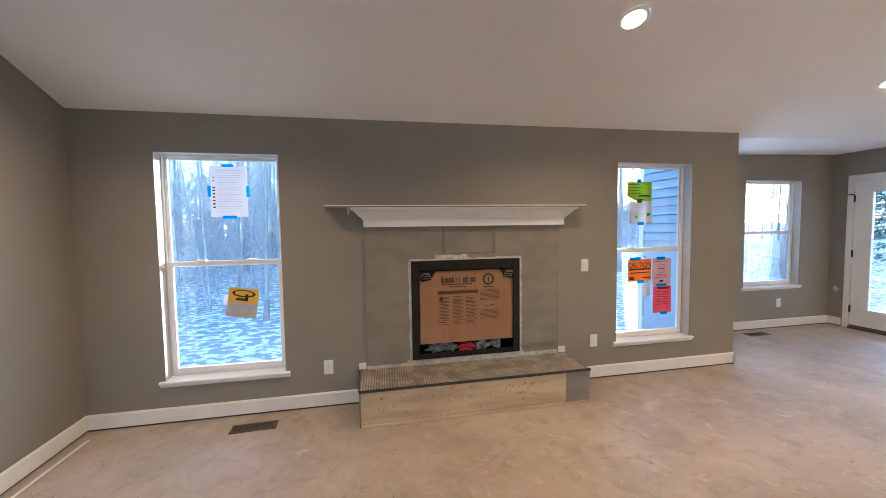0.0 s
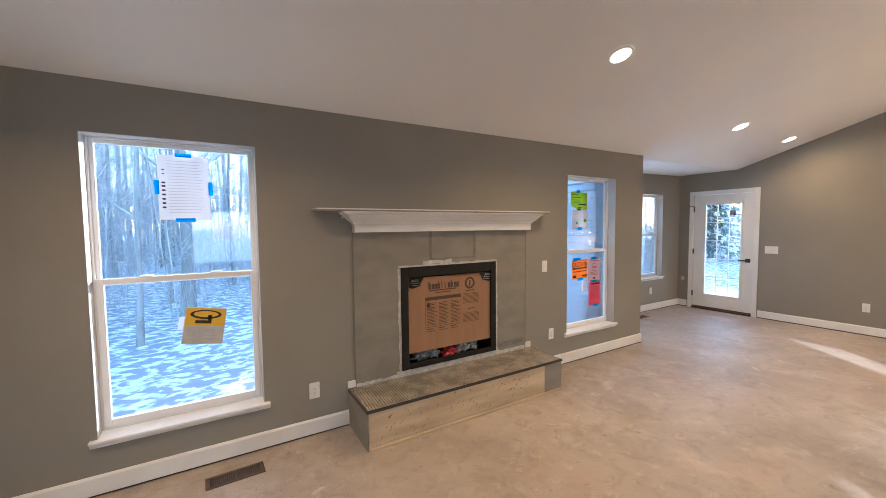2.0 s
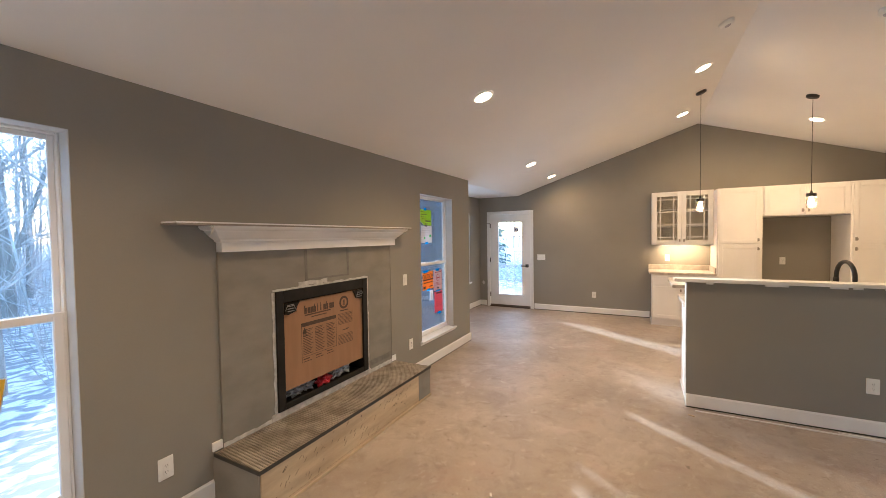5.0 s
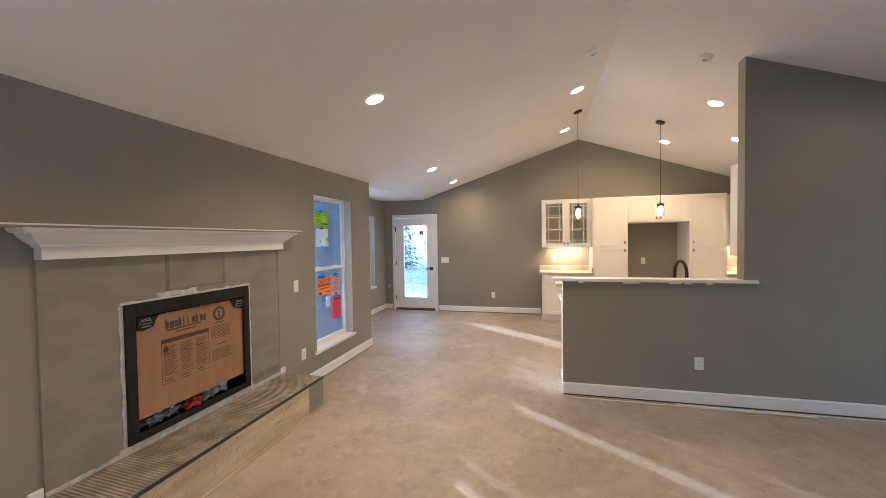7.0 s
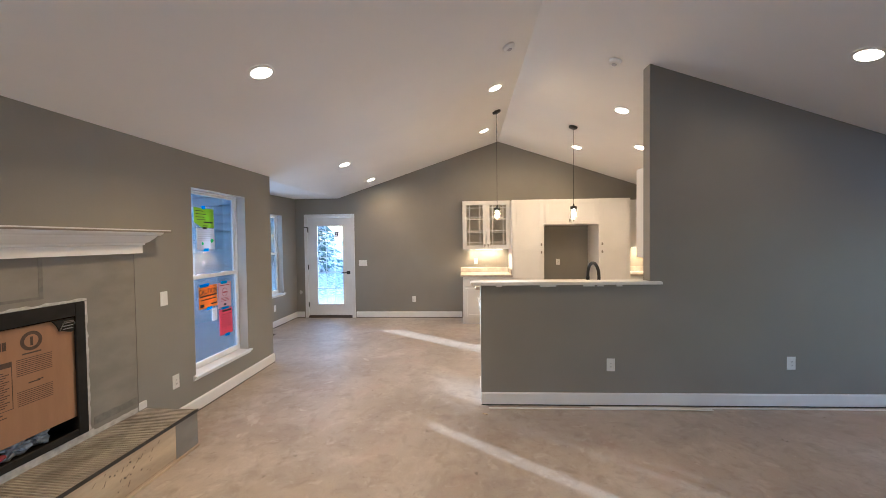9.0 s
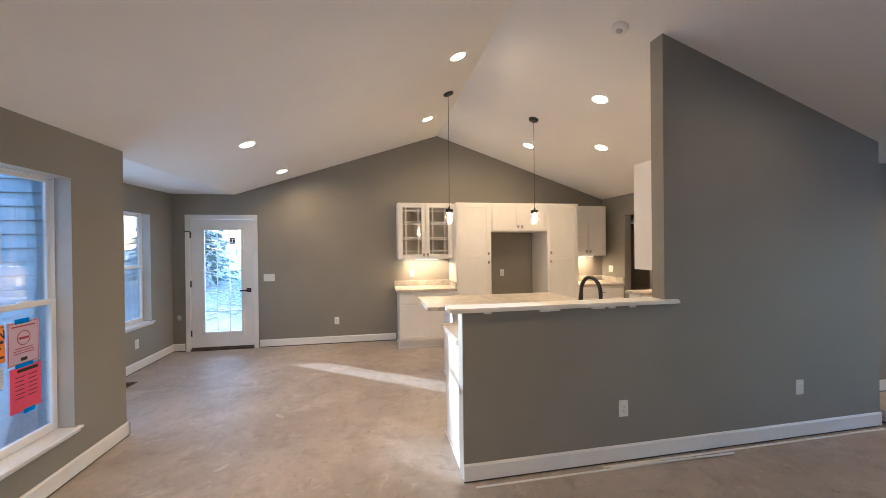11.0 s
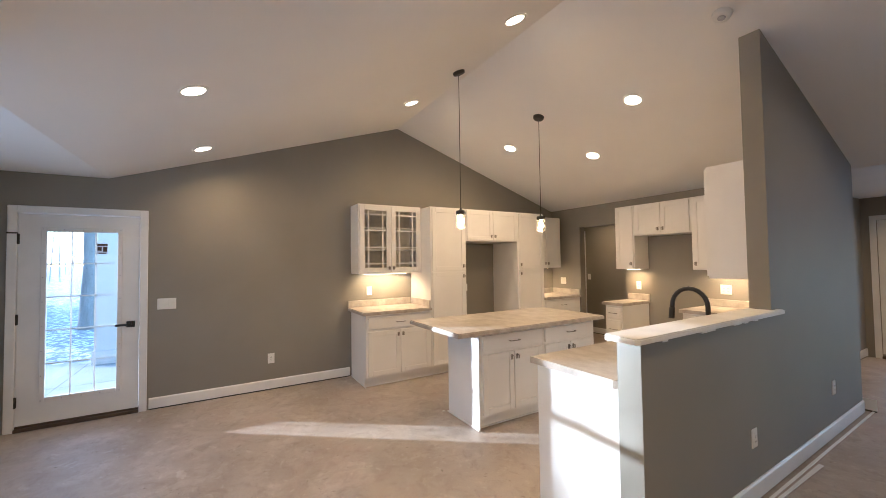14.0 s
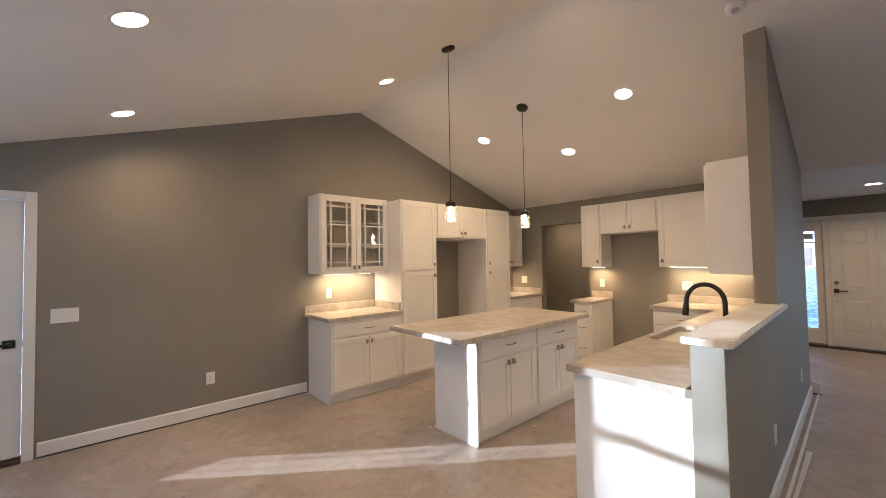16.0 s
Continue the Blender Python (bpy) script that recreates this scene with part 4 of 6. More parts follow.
for k in range(6):
    tube(b, [(0.070 + r.uniform(-0.004, 0.01), NORTH - 0.158 + r.uniform(0, 0.02), 1.640 - 0.008 * k), (0.066 + r.uniform(-0.006, 0.012), NORTH - 0.156, 1.630 - 0.008 * k)], 0.0045, 6)
part("caulk_blob", b, JOINT_MUD, ma, local=False)


# ---- doors ----
def casing(name, along, face, out, u0, u1, top, label, w=0.068, t=0.017):
    """A flat door casing round an opening from u0 to u1."""
    b2 = bmesh.new()
    lo, hi = sorted((face, face + out * t))
    lo, hi = (lo + 0.0005, hi) if out > 0 else (lo, hi - 0.0005)
    for q in ((u0 - w, u0, 0.0, top + w), (u1, u1 + w, 0.0, top + w), (u0, u1, top, top + w)):
        if along == "y":
            box(b2, lo, hi, q[0], q[1], q[2], q[3], 0.003)
        else:
            box(b2, q[0], q[1], lo, hi, q[2], q[3], 0.003)
    return tagged(mesh_object(name, b2, TRIM_WHITE), label, "trim", kind="structure")


casing("trim_patio_door", "y", EAST, -1, 3.193, 4.100, 2.040, "white flat casing round the patio door", w=0.066)
pd = thing("door_1", (EAST + 0.03, 3.65, 0.0), "closed white patio door with a gridded glass light", "door", kind="structure")
JX = EAST + 0.16
b = bmesh.new()
for q in ((3.186, 3.1925, 0, 2.044), (4.1005, 4.109, 0, 2.044), (3.1925, 4.1005, 2.038, 2.044)):
    box(b, EAST - 0.0005, JX, *q)
part("jamb", b, TRIM_WHITE, pd, local=False)
SX0, SX1 = EAST + 0.006, EAST + 0.050
GY0, GY1, GZ0, GZ1 = 3.372, 3.908, 0.278, 1.868
b = bmesh.new()
for q in ((3.200, GY0, 0.050, 2.032), (GY1, 4.096, 0.050, 2.032), (GY0, GY1, GZ1, 2.032), (GY0, GY1, 0.050, GZ0)):
    box(b, SX0, SX1, *q, 0.0)
slab_door = part("slab", b, TRIM_WHITE, pd, local=False)
b = bmesh.new()
m_ = 0.034
for q in ((GY0 - m_, GY0 + 0.006, GZ0 - m_, GZ1 + m_), (GY1 - 0.006, GY1 + m_, GZ0 - m_, GZ1 + m_), (GY0 + 0.006, GY1 - 0.006, GZ1 - 0.006, GZ1 + m_), (GY0 + 0.006, GY1 - 0.006, GZ0 - m_, GZ0 + 0.006)):
    box(b, SX0 - 0.010, SX0 - 0.0004, *q, 0.003)
gf = part("glazing_frame", b, TRIM_WHITE, slab_door, local=False)
b = bmesh.new()
for k in range(8):
    z = GZ0 - 0.02 + (GZ1 - GZ0 + 0.04) * k / 7
    for y in (GY0 - 0.018, GY1 + 0.018):
        box(b, SX0 - 0.0115, SX0 - 0.0098, y - 0.004, y + 0.004, z - 0.004, z + 0.004)
for y in (3.50, 3.64, 3.78):
    for z in (GZ0 - 0.018, GZ1 + 0.018):
        box(b, SX0 - 0.0115, SX0 - 0.0098, y - 0.004, y + 0.004, z - 0.004, z + 0.004)
part("screw_cap", b, GREY_INK, slab_door, local=False)
pane = block("pane", WINDOW_GLASS, slab_door, SX0 + 0.010, SX0 + 0.014, GY0 + 0.001, GY1 - 0.001, GZ0 + 0.001, GZ1 - 0.001, local=False)
pane.visible_shadow = False
b = bmesh.new()
for k in (1, 2):
    y = GY0 + (GY1 - GY0) * k / 3
    box(b, SX0 + 0.016, SX0 + 0.024, y - 0.0065, y + 0.0065, GZ0 + 0.001, GZ1 - 0.001)
for k in range(1, 5):
    z = GZ0 + (GZ1 - GZ0) * k / 5
    box(b, SX0 + 0.0155, SX0 + 0.0245, GY0 + 0.001, GY1 - 0.001, z - 0.0065, z + 0.0065)
part("muntin_grid", b, TRIM_WHITE, slab_door, local=False)
b = bmesh.new()
box(b, SX0 - 0.010, SX0 - 0.0005, 3.232, 3.302, 0.885, 0.950, 0.004)
box(b, SX0 - 0.046, SX0 - 0.0105, 3.255, 3.279, 0.906, 0.930, 0.002)
box(b, SX0 - 0.058, SX0 - 0.0465, 3.255, 3.385, 0.906, 0.928, 0.004)
part("door_handle", b, MATTE_BLACK, slab_door, "square black lever handle", local=False)
block("latch_plate", MATTE_BLACK, pd, EAST + 0.0, EAST + 0.022, 3.1930, 3.1965, 0.89, 0.945, local=False)
for z in (0.27, 1.035, 1.79):
    b = bmesh.new()
    tube(b, [(EAST - 0.006, 4.098, z - 0.05), (EAST - 0.006, 4.098, z + 0.05)], 0.009, 8)
    box(b, EAST - 0.002, EAST + 0.004, 4.086, 4.0975, z - 0.048, z + 0.048)
    part("hinge", b, MATTE_BLACK, pd, local=False)
block("hinge_stop", MATTE_BLACK, pd, EAST - 0.035, EAST - 0.0155, 4.09, 4.165, 1.838, 1.85, bevel=0.003, local=False)
b = bmesh.new()
box(b, EAST - 0.03, JX - 0.02, 3.194, 4.099, 0.0005, 0.030, 0.004)
box(b, EAST + 0.004, EAST + 0.05, 3.196, 4.098, 0.0305, 0.048, 0.003)
part("threshold", b, DARK_BRONZE, pd, local=False)
t = thing("door_sticker", (SX0 + 0.008, 3.50, 1.70), "small brown and white sticker on the glass of the door", "sticker")
block("paper", PAPER, t, -0.0008, 0.0, -0.045, 0.045, -0.055, 0.055)
b = bmesh.new()
for q in ((-0.04, 0.04, 0.03, 0.05), (-0.038, -0.004, -0.03, 0.02), (0.006, 0.038, -0.02, 0.02), (-0.03, 0.03, -0.05, -0.04)):
    box(b, -0.0018, -0.001, *q)
part("printed_block", b, FAINT_PRINT, t)


def raised_door(parent, y_face, out, x0, x1, z0, z1, mat):
    """A six-panel slab across y, with raised panels on the side out."""
    b2 = bmesh.new()
    t_ = 0.044
    lo, hi = sorted((y_face, y_face - out * t_))
    box(b2, x0, x1, lo, hi, z0, z1, 0.002)
    slab_ = part("slab", b2, mat, parent, local=False)
    w_ = x1 - x0
    for zz0, zz1 in ((0.115, 0.375), (0.455, 0.755), (0.81, 0.925)):
        for xx0, xx1 in ((0.13, 0.46), (0.54, 0.87)):
            a, c = x0 + w_ * xx0, x0 + w_ * xx1
            e, f = z0 + (z1 - z0) * zz0, z0 + (z1 - z0) * zz1
            b3 = bmesh.new()
            y0_, y1_, y2_ = y_face + out * 0.0005, y_face + out * 0.007, y_face + out * 0.010
            rr = [[b3.verts.new(p) for p in ((a + i, y, e + i), (c - i, y, e + i), (c - i, y, f - i), (a + i, y, f - i))] for i, y in ((0.0, y0_), (0.008, y1_), (0.020, y0_ + out * 0.002), (0.045, y2_))]
            for p, q in zip(rr, rr[1:]):
                for k in range(4):
                    b3.faces.new((p[k], p[(k + 1) % 4], q[(k + 1) % 4], q[k]))
            b3.faces.new(rr[-1])
            b3.faces.new(rr[0][::-1])
            part("panel", b3, mat, slab_, local=False)
    return slab_


fd = thing("door_2", (2.365, FRONT, 0.0), "closed white six-panel front door", "door", kind="structure")
sl_ = raised_door(fd, FRONT - 0.04, 1, 1.915, 2.818, 0.045, 2.03, TRIM_WHITE)
b = bmesh.new()
box(b, 2.735, 2.795, FRONT - 0.0395, FRONT - 0.030, 0.885, 0.950, 0.004)
box(b, 2.640, 2.775, FRONT + 0.0, FRONT + 0.012, 0.908, 0.926, 0.004)
box(b, 2.755, 2.775, FRONT - 0.0295, FRONT - 0.0005, 0.908, 0.926, 0.002)
part("door_handle", b, MATTE_BLACK, sl_, "square black lever handle", local=False)
b = bmesh.new()
lathe(b, [(0.030, 0), (0.030, 0.008), (0.026, 0.012)], 18)
bmesh.ops.rotate(b, verts=b.verts[:], cent=(0, 0, 0), matrix=Matrix.Rotation(radians(-90), 3, "X"))
bmesh.ops.translate(b, verts=b.verts[:], vec=(2.760, FRONT - 0.0395, 1.045))
part("deadbolt", b, NICKEL, sl_, "bright round deadbolt", local=False)
block("keyhole", MATTE_BLACK, sl_, 2.755, 2.770, FRONT - 0.0395, FRONT - 0.036, 0.745, 0.762, local=False)
b = bmesh.new()
for q in ((1.903, 1.914, 0, 2.043), (2.819, 2.8285, 0, 2.043), (1.914, 2.819, 2.031, 2.043)):
    box(b, q[0], q[1], FRONT - 0.159, FRONT, q[2], q[3])
part("jamb", b, TRIM_WHITE, fd, local=False)
block("threshold", DARK_BRONZE, fd, 1.915, 3.26, FRONT - 0.10, FRONT + 0.03, 0.0005, 0.040, bevel=0.004, local=False)
sd = thing("window_4", (3.075, FRONT, 0.06), "narrow white sidelight beside the front door", "window", kind="structure")
b = bmesh.new()
for q in ((2.892, 2.985, 0.062, 2.043), (3.155, 3.258, 0.062, 2.043), (2.985, 3.155, 1.885, 2.043), (2.985, 3.155, 0.062, 0.30)):
    box(b, q[0], q[1], FRONT - 0.08, FRONT - 0.02, q[2], q[3], 0.003)
part("window_frame", b, TRIM_WHITE, sd, local=False)
g = block("pane", WINDOW_GLASS, sd, 2.985, 3.155, FRONT - 0.052, FRONT - 0.048, 0.30, 1.885, local=False)
g.visible_shadow = False
t = thing("door_sticker", (3.06, FRONT - 0.044, 1.80), "small grey sticker on the glass of the sidelight", "sticker")
block("paper", PAPER, t, -0.055, 0.055, -0.0006, 0.0006, -0.045, 0.045)
bars(t, "printed_block", GREY_INK, [(-0.05, 0.05, -0.02, 0.04), (-0.05, 0.02, -0.038, -0.03)], y=0.0012)
b = bmesh.new()
for q in ((1.835, 1.9025, 0, 2.115), (2.829, 2.889, 0.042, 2.045), (3.261, 3.33, 0, 2.115), (1.9025, 3.261, 2.0455, 2.115)):
    box(b, q[0], q[1], FRONT + 0.0005, FRONT + 0.017, q[2], q[3], 0.003)
tagged(mesh_object("trim_front_door", b, TRIM_WHITE), "white flat casing round the front door", "trim", kind="structure")
bd = thing("door_3", (7.5, -4.18, 0.0), "closed grey-brown panelled door in the back hall", "door", kind="structure")
raised_door(bd, -4.205, 1, 7.115, 7.885, 0.012, 2.035, DARK_DOOR)
casing("trim_back_hall", "x", -4.18, 1, 7.10, 7.90, 2.05, "white flat casing round the back hall door", w=0.065)


# ---- kitchen cabinets: local x along the front, front at y = 0 and facing -y, back at y = depth ----
def pull_bar(parent, x, z, length=0.11):
    b2 = bmesh.new()
    tube(b2, [(x - length / 2, -0.019, z), (x - length / 2, -0.045, z), (x - length * 0.25, -0.050, z), (x + length * 0.25, -0.050, z), (x + length / 2, -0.045, z), (x + length / 2, -0.019, z)], 0.0045, 6)
    return part("handle", b2, NICKEL, parent)


def pull_drop(parent, x, z):
    b2 = bmesh.new()
    box(b2, x - 0.012, x + 0.012, -0.024, -0.0195, z - 0.024, z + 0.024, 0.002)
    tube(b2, [(x - 0.009, -0.0235, z + 0.017), (x - 0.009, -0.042, z + 0.012), (x - 0.009, -0.042, z - 0.016), (x + 0.009, -0.042, z - 0.016), (x + 0.009, -0.042, z + 0.012), (x + 0.009, -0.0235, z + 0.017)], 0.0038, 6)
    return part("handle", b2, NICKEL, parent)


def shaker(parent, x0, x1, z0, z1, handle=None):
    """A five-piece door with a recessed panel; handle: (x, z)."""
    b2 = bmesh.new()
    s, t_ = 0.056, 0.019
    for q in ((x0, x0 + s, z0, z1), (x1 - s, x1, z0, z1), (x0 + s, x1 - s, z1 - s, z1), (x0 + s, x1 - s, z0, z0 + s)):
        box(b2, q[0], q[1], -t_, -0.0006, q[2], q[3], 0.0018)
    box(b2, x0 + s - 0.004, x1 - s + 0.004, -0.011, -0.004, z0 + s - 0.004, z1 - s + 0.004)
    d = part("door", b2, CABINET_WHITE, parent)
    if handle:
        pull_drop(d, *handle)
    return d


def drawer(parent, x0, x1, z0, z1, bar=True):
    b2 = bmesh.new()
    box(b2, x0, x1, -0.019, -0.0006, z0, z1, 0.004)
    d = part("drawer_front", b2, CABINET_WHITE, parent)
    if bar:
        pull_bar(d, (x0 + x1) / 2, (z0 + z1) / 2)
    return d


def carcass(name, base, turn, width, depth, h, label, category="cabinet", toe=0.0, group="kitchen cabinets"):
    c = thing(name, base, label, category, group, turn=turn)
    b2 = bmesh.new()
    if toe:
        prism(b2, [(0.0, toe), (0.0, h), (depth, h), (depth, 0.0), (0.062, 0.0), (0.062, toe)], 0.0, width, "x")
    else:
        box(b2, 0.0, width, 0.0, depth, 0.0, h, 0.0015)
    part("body", b2, CABINET_WHITE, c)
    return c


def base_unit(base, turn, width, depth, doors, label, drawer_row=True, h=0.874):
    c = carcass("base_cabinet", base, turn, width, depth, h, label, toe=0.105)
    m_ = 0.022
    if doors == "drawers":
        for z0, z1 in ((0.70, 0.845), (0.42, 0.675), (0.135, 0.395)):
            drawer(c, m_, width - m_, z0, z1)
        return c
    n = 2 if doors == 2 else 1
    if drawer_row:
        drawer(c, m_, width - m_, 0.700, 0.845)
    top = 0.672 if drawer_row else 0.845
    wd = (width - 2 * m_ - 0.006 * (n - 1)) / n
    for k in range(n):
        a = m_ + k * (wd + 0.006)
        hx = a + wd - 0.030 if (k == 0 and n == 2) else a + 0.030
        shaker(c, a, a + wd, 0.135, top, (hx, top - 0.055))
    return c


def wall_unit(base, turn, width, depth, h, doors, label, handles="pair", low=True):
    c = carcass("wall_cabinet", base, turn, width, depth, h, label)
    m_ = 0.016
    wd = (width - 2 * m_ - 0.005 * (doors - 1)) / doors
    for k in range(doors):
        a = m_ + k * (wd + 0.005)
        hx = a + wd - 0.030 if (k == 0 and handles in ("pair", "right")) else a + 0.030
        shaker(c, a, a + wd, m_, h - m_, (hx, m_ + 0.06))
    return c


FE = EAST - 0.61
# east run, from the patio side towards the corner
gc = thing("wall_cabinet", (EAST - 0.33, 0.94, 1.372), "white wall cabinet with two gridded glass doors", "cabinet", "kitchen cabinets", turn=-90)
W_, D_, H_ = 0.898, 0.329, 0.914
for nm, q in (("side_panel", (0, 0.018, 0, D_, 0, H_)), ("side_panel", (W_ - 0.018, W_, 0, D_, 0, H_)), ("bottom_panel", (0.0185, W_ - 0.0185, 0, D_, 0, 0.02)), ("top_panel", (0.0185, W_ - 0.0185, 0, D_, H_ - 0.02, H_)), ("back_panel", (0.0185, W_ - 0.0185, D_ - 0.01, D_, 0.0205, H_ - 0.0205)), ("stile", (0.0185, 0.04, 0.0, 0.02, 0.0205, H_ - 0.0205)), ("stile", (W_ - 0.04, W_ - 0.0185, 0.0, 0.02, 0.0205, H_ - 0.0205)), ("stile", (W_ / 2 - 0.02, W_ / 2 + 0.02, 0.0, 0.02, 0.0205, H_ - 0.0205))):
    block(nm, CABINET_SHADE if nm == "back_panel" else CABINET_WHITE, gc, *q)
for z in (0.31, 0.60):
    block("shelf", CABINET_WHITE, gc, 0.019, W_ - 0.019, 0.03, D_ - 0.011, z, z + 0.018)
for k in range(2):
    a = 0.016 + k * 0.4355
    c_ = a + 0.4305
    b = bmesh.new()
    s = 0.062
    z0, z1 = 0.016, H_ - 0.016
    for q in ((a, a + s, z0, z1), (c_ - s, c_, z0, z1), (a + s, c_ - s, z1 - s, z1), (a + s, c_ - s, z0, z0 + s)):
        box(b, q[0], q[1], -0.019, -0.0006, q[2], q[3], 0.0018)
    d = part("door", b, CABINET_WHITE, gc, "white door with a prairie grid")
    b = bmesh.new()
    for x in (a + s + 0.055, c_ - s - 0.055):
        box(b, x - 0.008, x + 0.008, -0.017, -0.007, z0 + s, z1 - s)
    for z in (z0 + s + 0.055, z0 + s + 0.055 + 0.213, z1 - s - 0.055 - 0.213, z1 - s - 0.055):
        box(b, a + s, c_ - s, -0.0168, -0.0072, z - 0.008, z + 0.008)
    part("muntin", b, CABINET_WHITE, d)
    g = block("pane", CABINET_GLASS, d, a + s - 0.003, c_ - s + 0.003, -0.006, -0.003, z0 + s - 0.003, z1 - s + 0.003)
    g.visible_shadow = False
    pull_drop(d, c_ - 0.030 if k == 0 else a + 0.030, z0 + 0.055)
base_unit((FE, 0.94, 0), -90, 0.898, 0.609, 2, "white base cabinet with a drawer over two doors")


def tall_unit(y, width, label):
    c = carcass("pantry_cabinet", (FE - 0.005, y, 0), -90, width, 0.614, 2.265, label, toe=0.105)
    return c


p1 = tall_unit(0.040, 0.568, "tall white pantry cabinet with two shaker doors")
shaker(p1, 0.022, 0.546, 0.135, 1.375, (0.516, 1.315))
shaker(p1, 0.022, 0.546, 1.395, 2.243, (0.516, 1.455))
p2 = tall_unit(-1.492, 0.548, "tall white pantry cabinet with two shaker doors")
shaker(p2, 0.022, 0.526, 0.135, 1.375, (0.052, 1.315))
shaker(p2, 0.022, 0.526, 1.395, 2.243, (0.052, 1.455))
wall_unit((FE - 0.005, -0.530, 1.805), -90, 0.960, 0.614, 0.458, 2, "white bridge cabinet over the empty fridge space")
base_unit((FE, -2.042, 0), -90, 0.845, 0.609, 1, "white base cabinet with a drawer in the corner")
wall_unit((EAST - 0.33, -2.042, 1.385), -90, 0.703, 0.329, 0.875, 2, "white wall cabinet with two shaker doors")
# south run
base_unit((5.19, -2.275, 0), 180, 0.262, 0.614, "drawers", "narrow white base cabinet of three drawers")
wall_unit((5.205, -2.560, 1.376), 180, 0.293, 0.329, 0.900, 1, "narrow white wall cabinet with one door", handles="right")
wall_unit((4.910, -2.562, 1.842), 180, 0.748, 0.327, 0.432, 2, "short white wall cabinet over the range space")
wall_unit((4.160, -2.560, 1.376), 180, 0.880, 0.329, 0.900, 1, "white corner wall cabinet with one door", handles="left")
base_unit((4.150, -2.275, 0), 180, 0.640, 0.614, 2, "white base cabinet with a drawer over doors in the corner")
# cabinets on the partition
wall_unit((3.215, -2.230, 1.362), 90, 1.372, 0.285, 0.878, 3, "white wall cabinet on the partition, seen end on")
for y0, wd, n in ((-2.27, 0.92, 1), (-1.349, 0.46, 1), (-0.888, 0.92, 2), (0.033, 0.672, 2)):
    base_unit((3.485, y0, 0), 90, wd, 0.55, n, "white base cabinet of the peninsula")
block_end = solid("end_panel", CABINET_WHITE, "white end panel of the peninsula lit by the sun", "panel", HALF + 0.1265, 3.492, 0.7055, 0.7245, 0.0, 0.874, bevel=0.002)


# ---- worktops ----
def worktop(name, outline, label, splashes=(), hole=None):
    t_ = thing(name, (outline[0][0], outline[0][1], 0.875), label, "worktop")
    b2 = bmesh.new()
    if hole is None:
        prism(b2, outline, 0.875, 0.914, "z")
        es = [e for e in b2.edges if abs(e.verts[0].co.z - 0.914) < 1e-6 and abs(e.verts[1].co.z - 0.914) < 1e-6]
        bmesh.ops.bevel(b2, geom=es, offset=0.008, segments=2, affect="EDGES")
    else:
        n_ = len(hole)
        for z in (0.875, 0.914):
            o = [b2.verts.new((x, y, z)) for x, y in outline]
            h_ = [b2.verts.new((x, y, z)) for x, y in hole]
            es = [b2.edges.new((o[k], o[(k + 1) % len(o)])) for k in range(len(o))] + [b2.edges.new((h_[k], h_[(k + 1) % n_])) for k in range(n_)]
            bmesh.ops.triangle_fill(b2, use_beauty=True, edges=es)
            if z == 0.875:
                o0, h0 = o, h_
        for p, q in ((o0, o), (h0, h_)):
            for k in range(len(p)):
                b2.faces.new((p[k], p[(k + 1) % len(p)], q[(k + 1) % len(p)], q[k]))
    part("top", b2, LAMINATE, t_, local=False)
    for q in splashes:
        block("backsplash", LAMINATE, t_, *q, bevel=0.003, local=False)
    return t_


worktop("worktop", [(FE - 0.030, 0.041), (EAST - 0.001, 0.041), (EAST - 0.001, 0.985), (FE - 0.030, 0.985)], "mottled beige laminate worktop with a backsplash", [(EAST - 0.021, EAST - 0.001, 0.062, 0.985, 0.9145, 1.005), (FE + 0.01, EAST - 0.022, 0.041, 0.061, 0.9145, 1.005)])
worktop("worktop", [(FE - 0.030, SOUTH + 0.001), (EAST - 0.001, SOUTH + 0.001), (EAST - 0.001, -2.043), (FE - 0.030, -2.043)], "mottled beige laminate worktop in the corner", [(EAST - 0.021, EAST - 0.001, SOUTH + 0.022, -2.043, 0.9145, 1.005), (FE + 0.0, EAST - 0.022, SOUTH + 0.001, SOUTH + 0.021, 0.9145, 1.005)])
worktop("worktop", [(4.905, SOUTH + 0.001), (5.235, SOUTH + 0.001), (5.235, -2.245), (4.905, -2.245)], "narrow beige laminate worktop with a backsplash", [(4.905, 5.235, SOUTH + 0.001, SOUTH + 0.021, 0.9145, 1.005)])
SK = [(3.10, -0.95), (3.47, -0.95), (3.47, -0.26), (3.10, -0.26)]
hole = []
for (cx, cy), a0 in zip(((3.15, -0.90), (3.42, -0.90), (3.42, -0.31), (3.15, -0.31)), (180, 270, 0, 90)):
    hole += [(cx + 0.05 * math.cos(radians(a0 + a)), cy + 0.05 * math.sin(radians(a0 + a))) for a in (0, 30, 60, 90)]
XK = HALF + 0.127
worktop("worktop", [(XK, SOUTH + 0.001), (4.180, SOUTH + 0.001), (4.180, -2.245), (3.520, -2.245), (3.520, 0.756), (XK, 0.742), (XK + 0.02, 0.756)], "long mottled beige laminate worktop with a sink", [(XK, 4.18, SOUTH + 0.001, SOUTH + 0.021, 0.9145, 1.005), (XK + 0.03, XK + 0.055, SOUTH + 0.022, -0.81, 0.9145, 1.005)], hole=hole)
sk = thing("kitchen_sink", (3.285, -0.605, 0.70), "stainless steel undermount kitchen sink", "sink")
b = bmesh.new()
n_ = len(hole)
rr = []
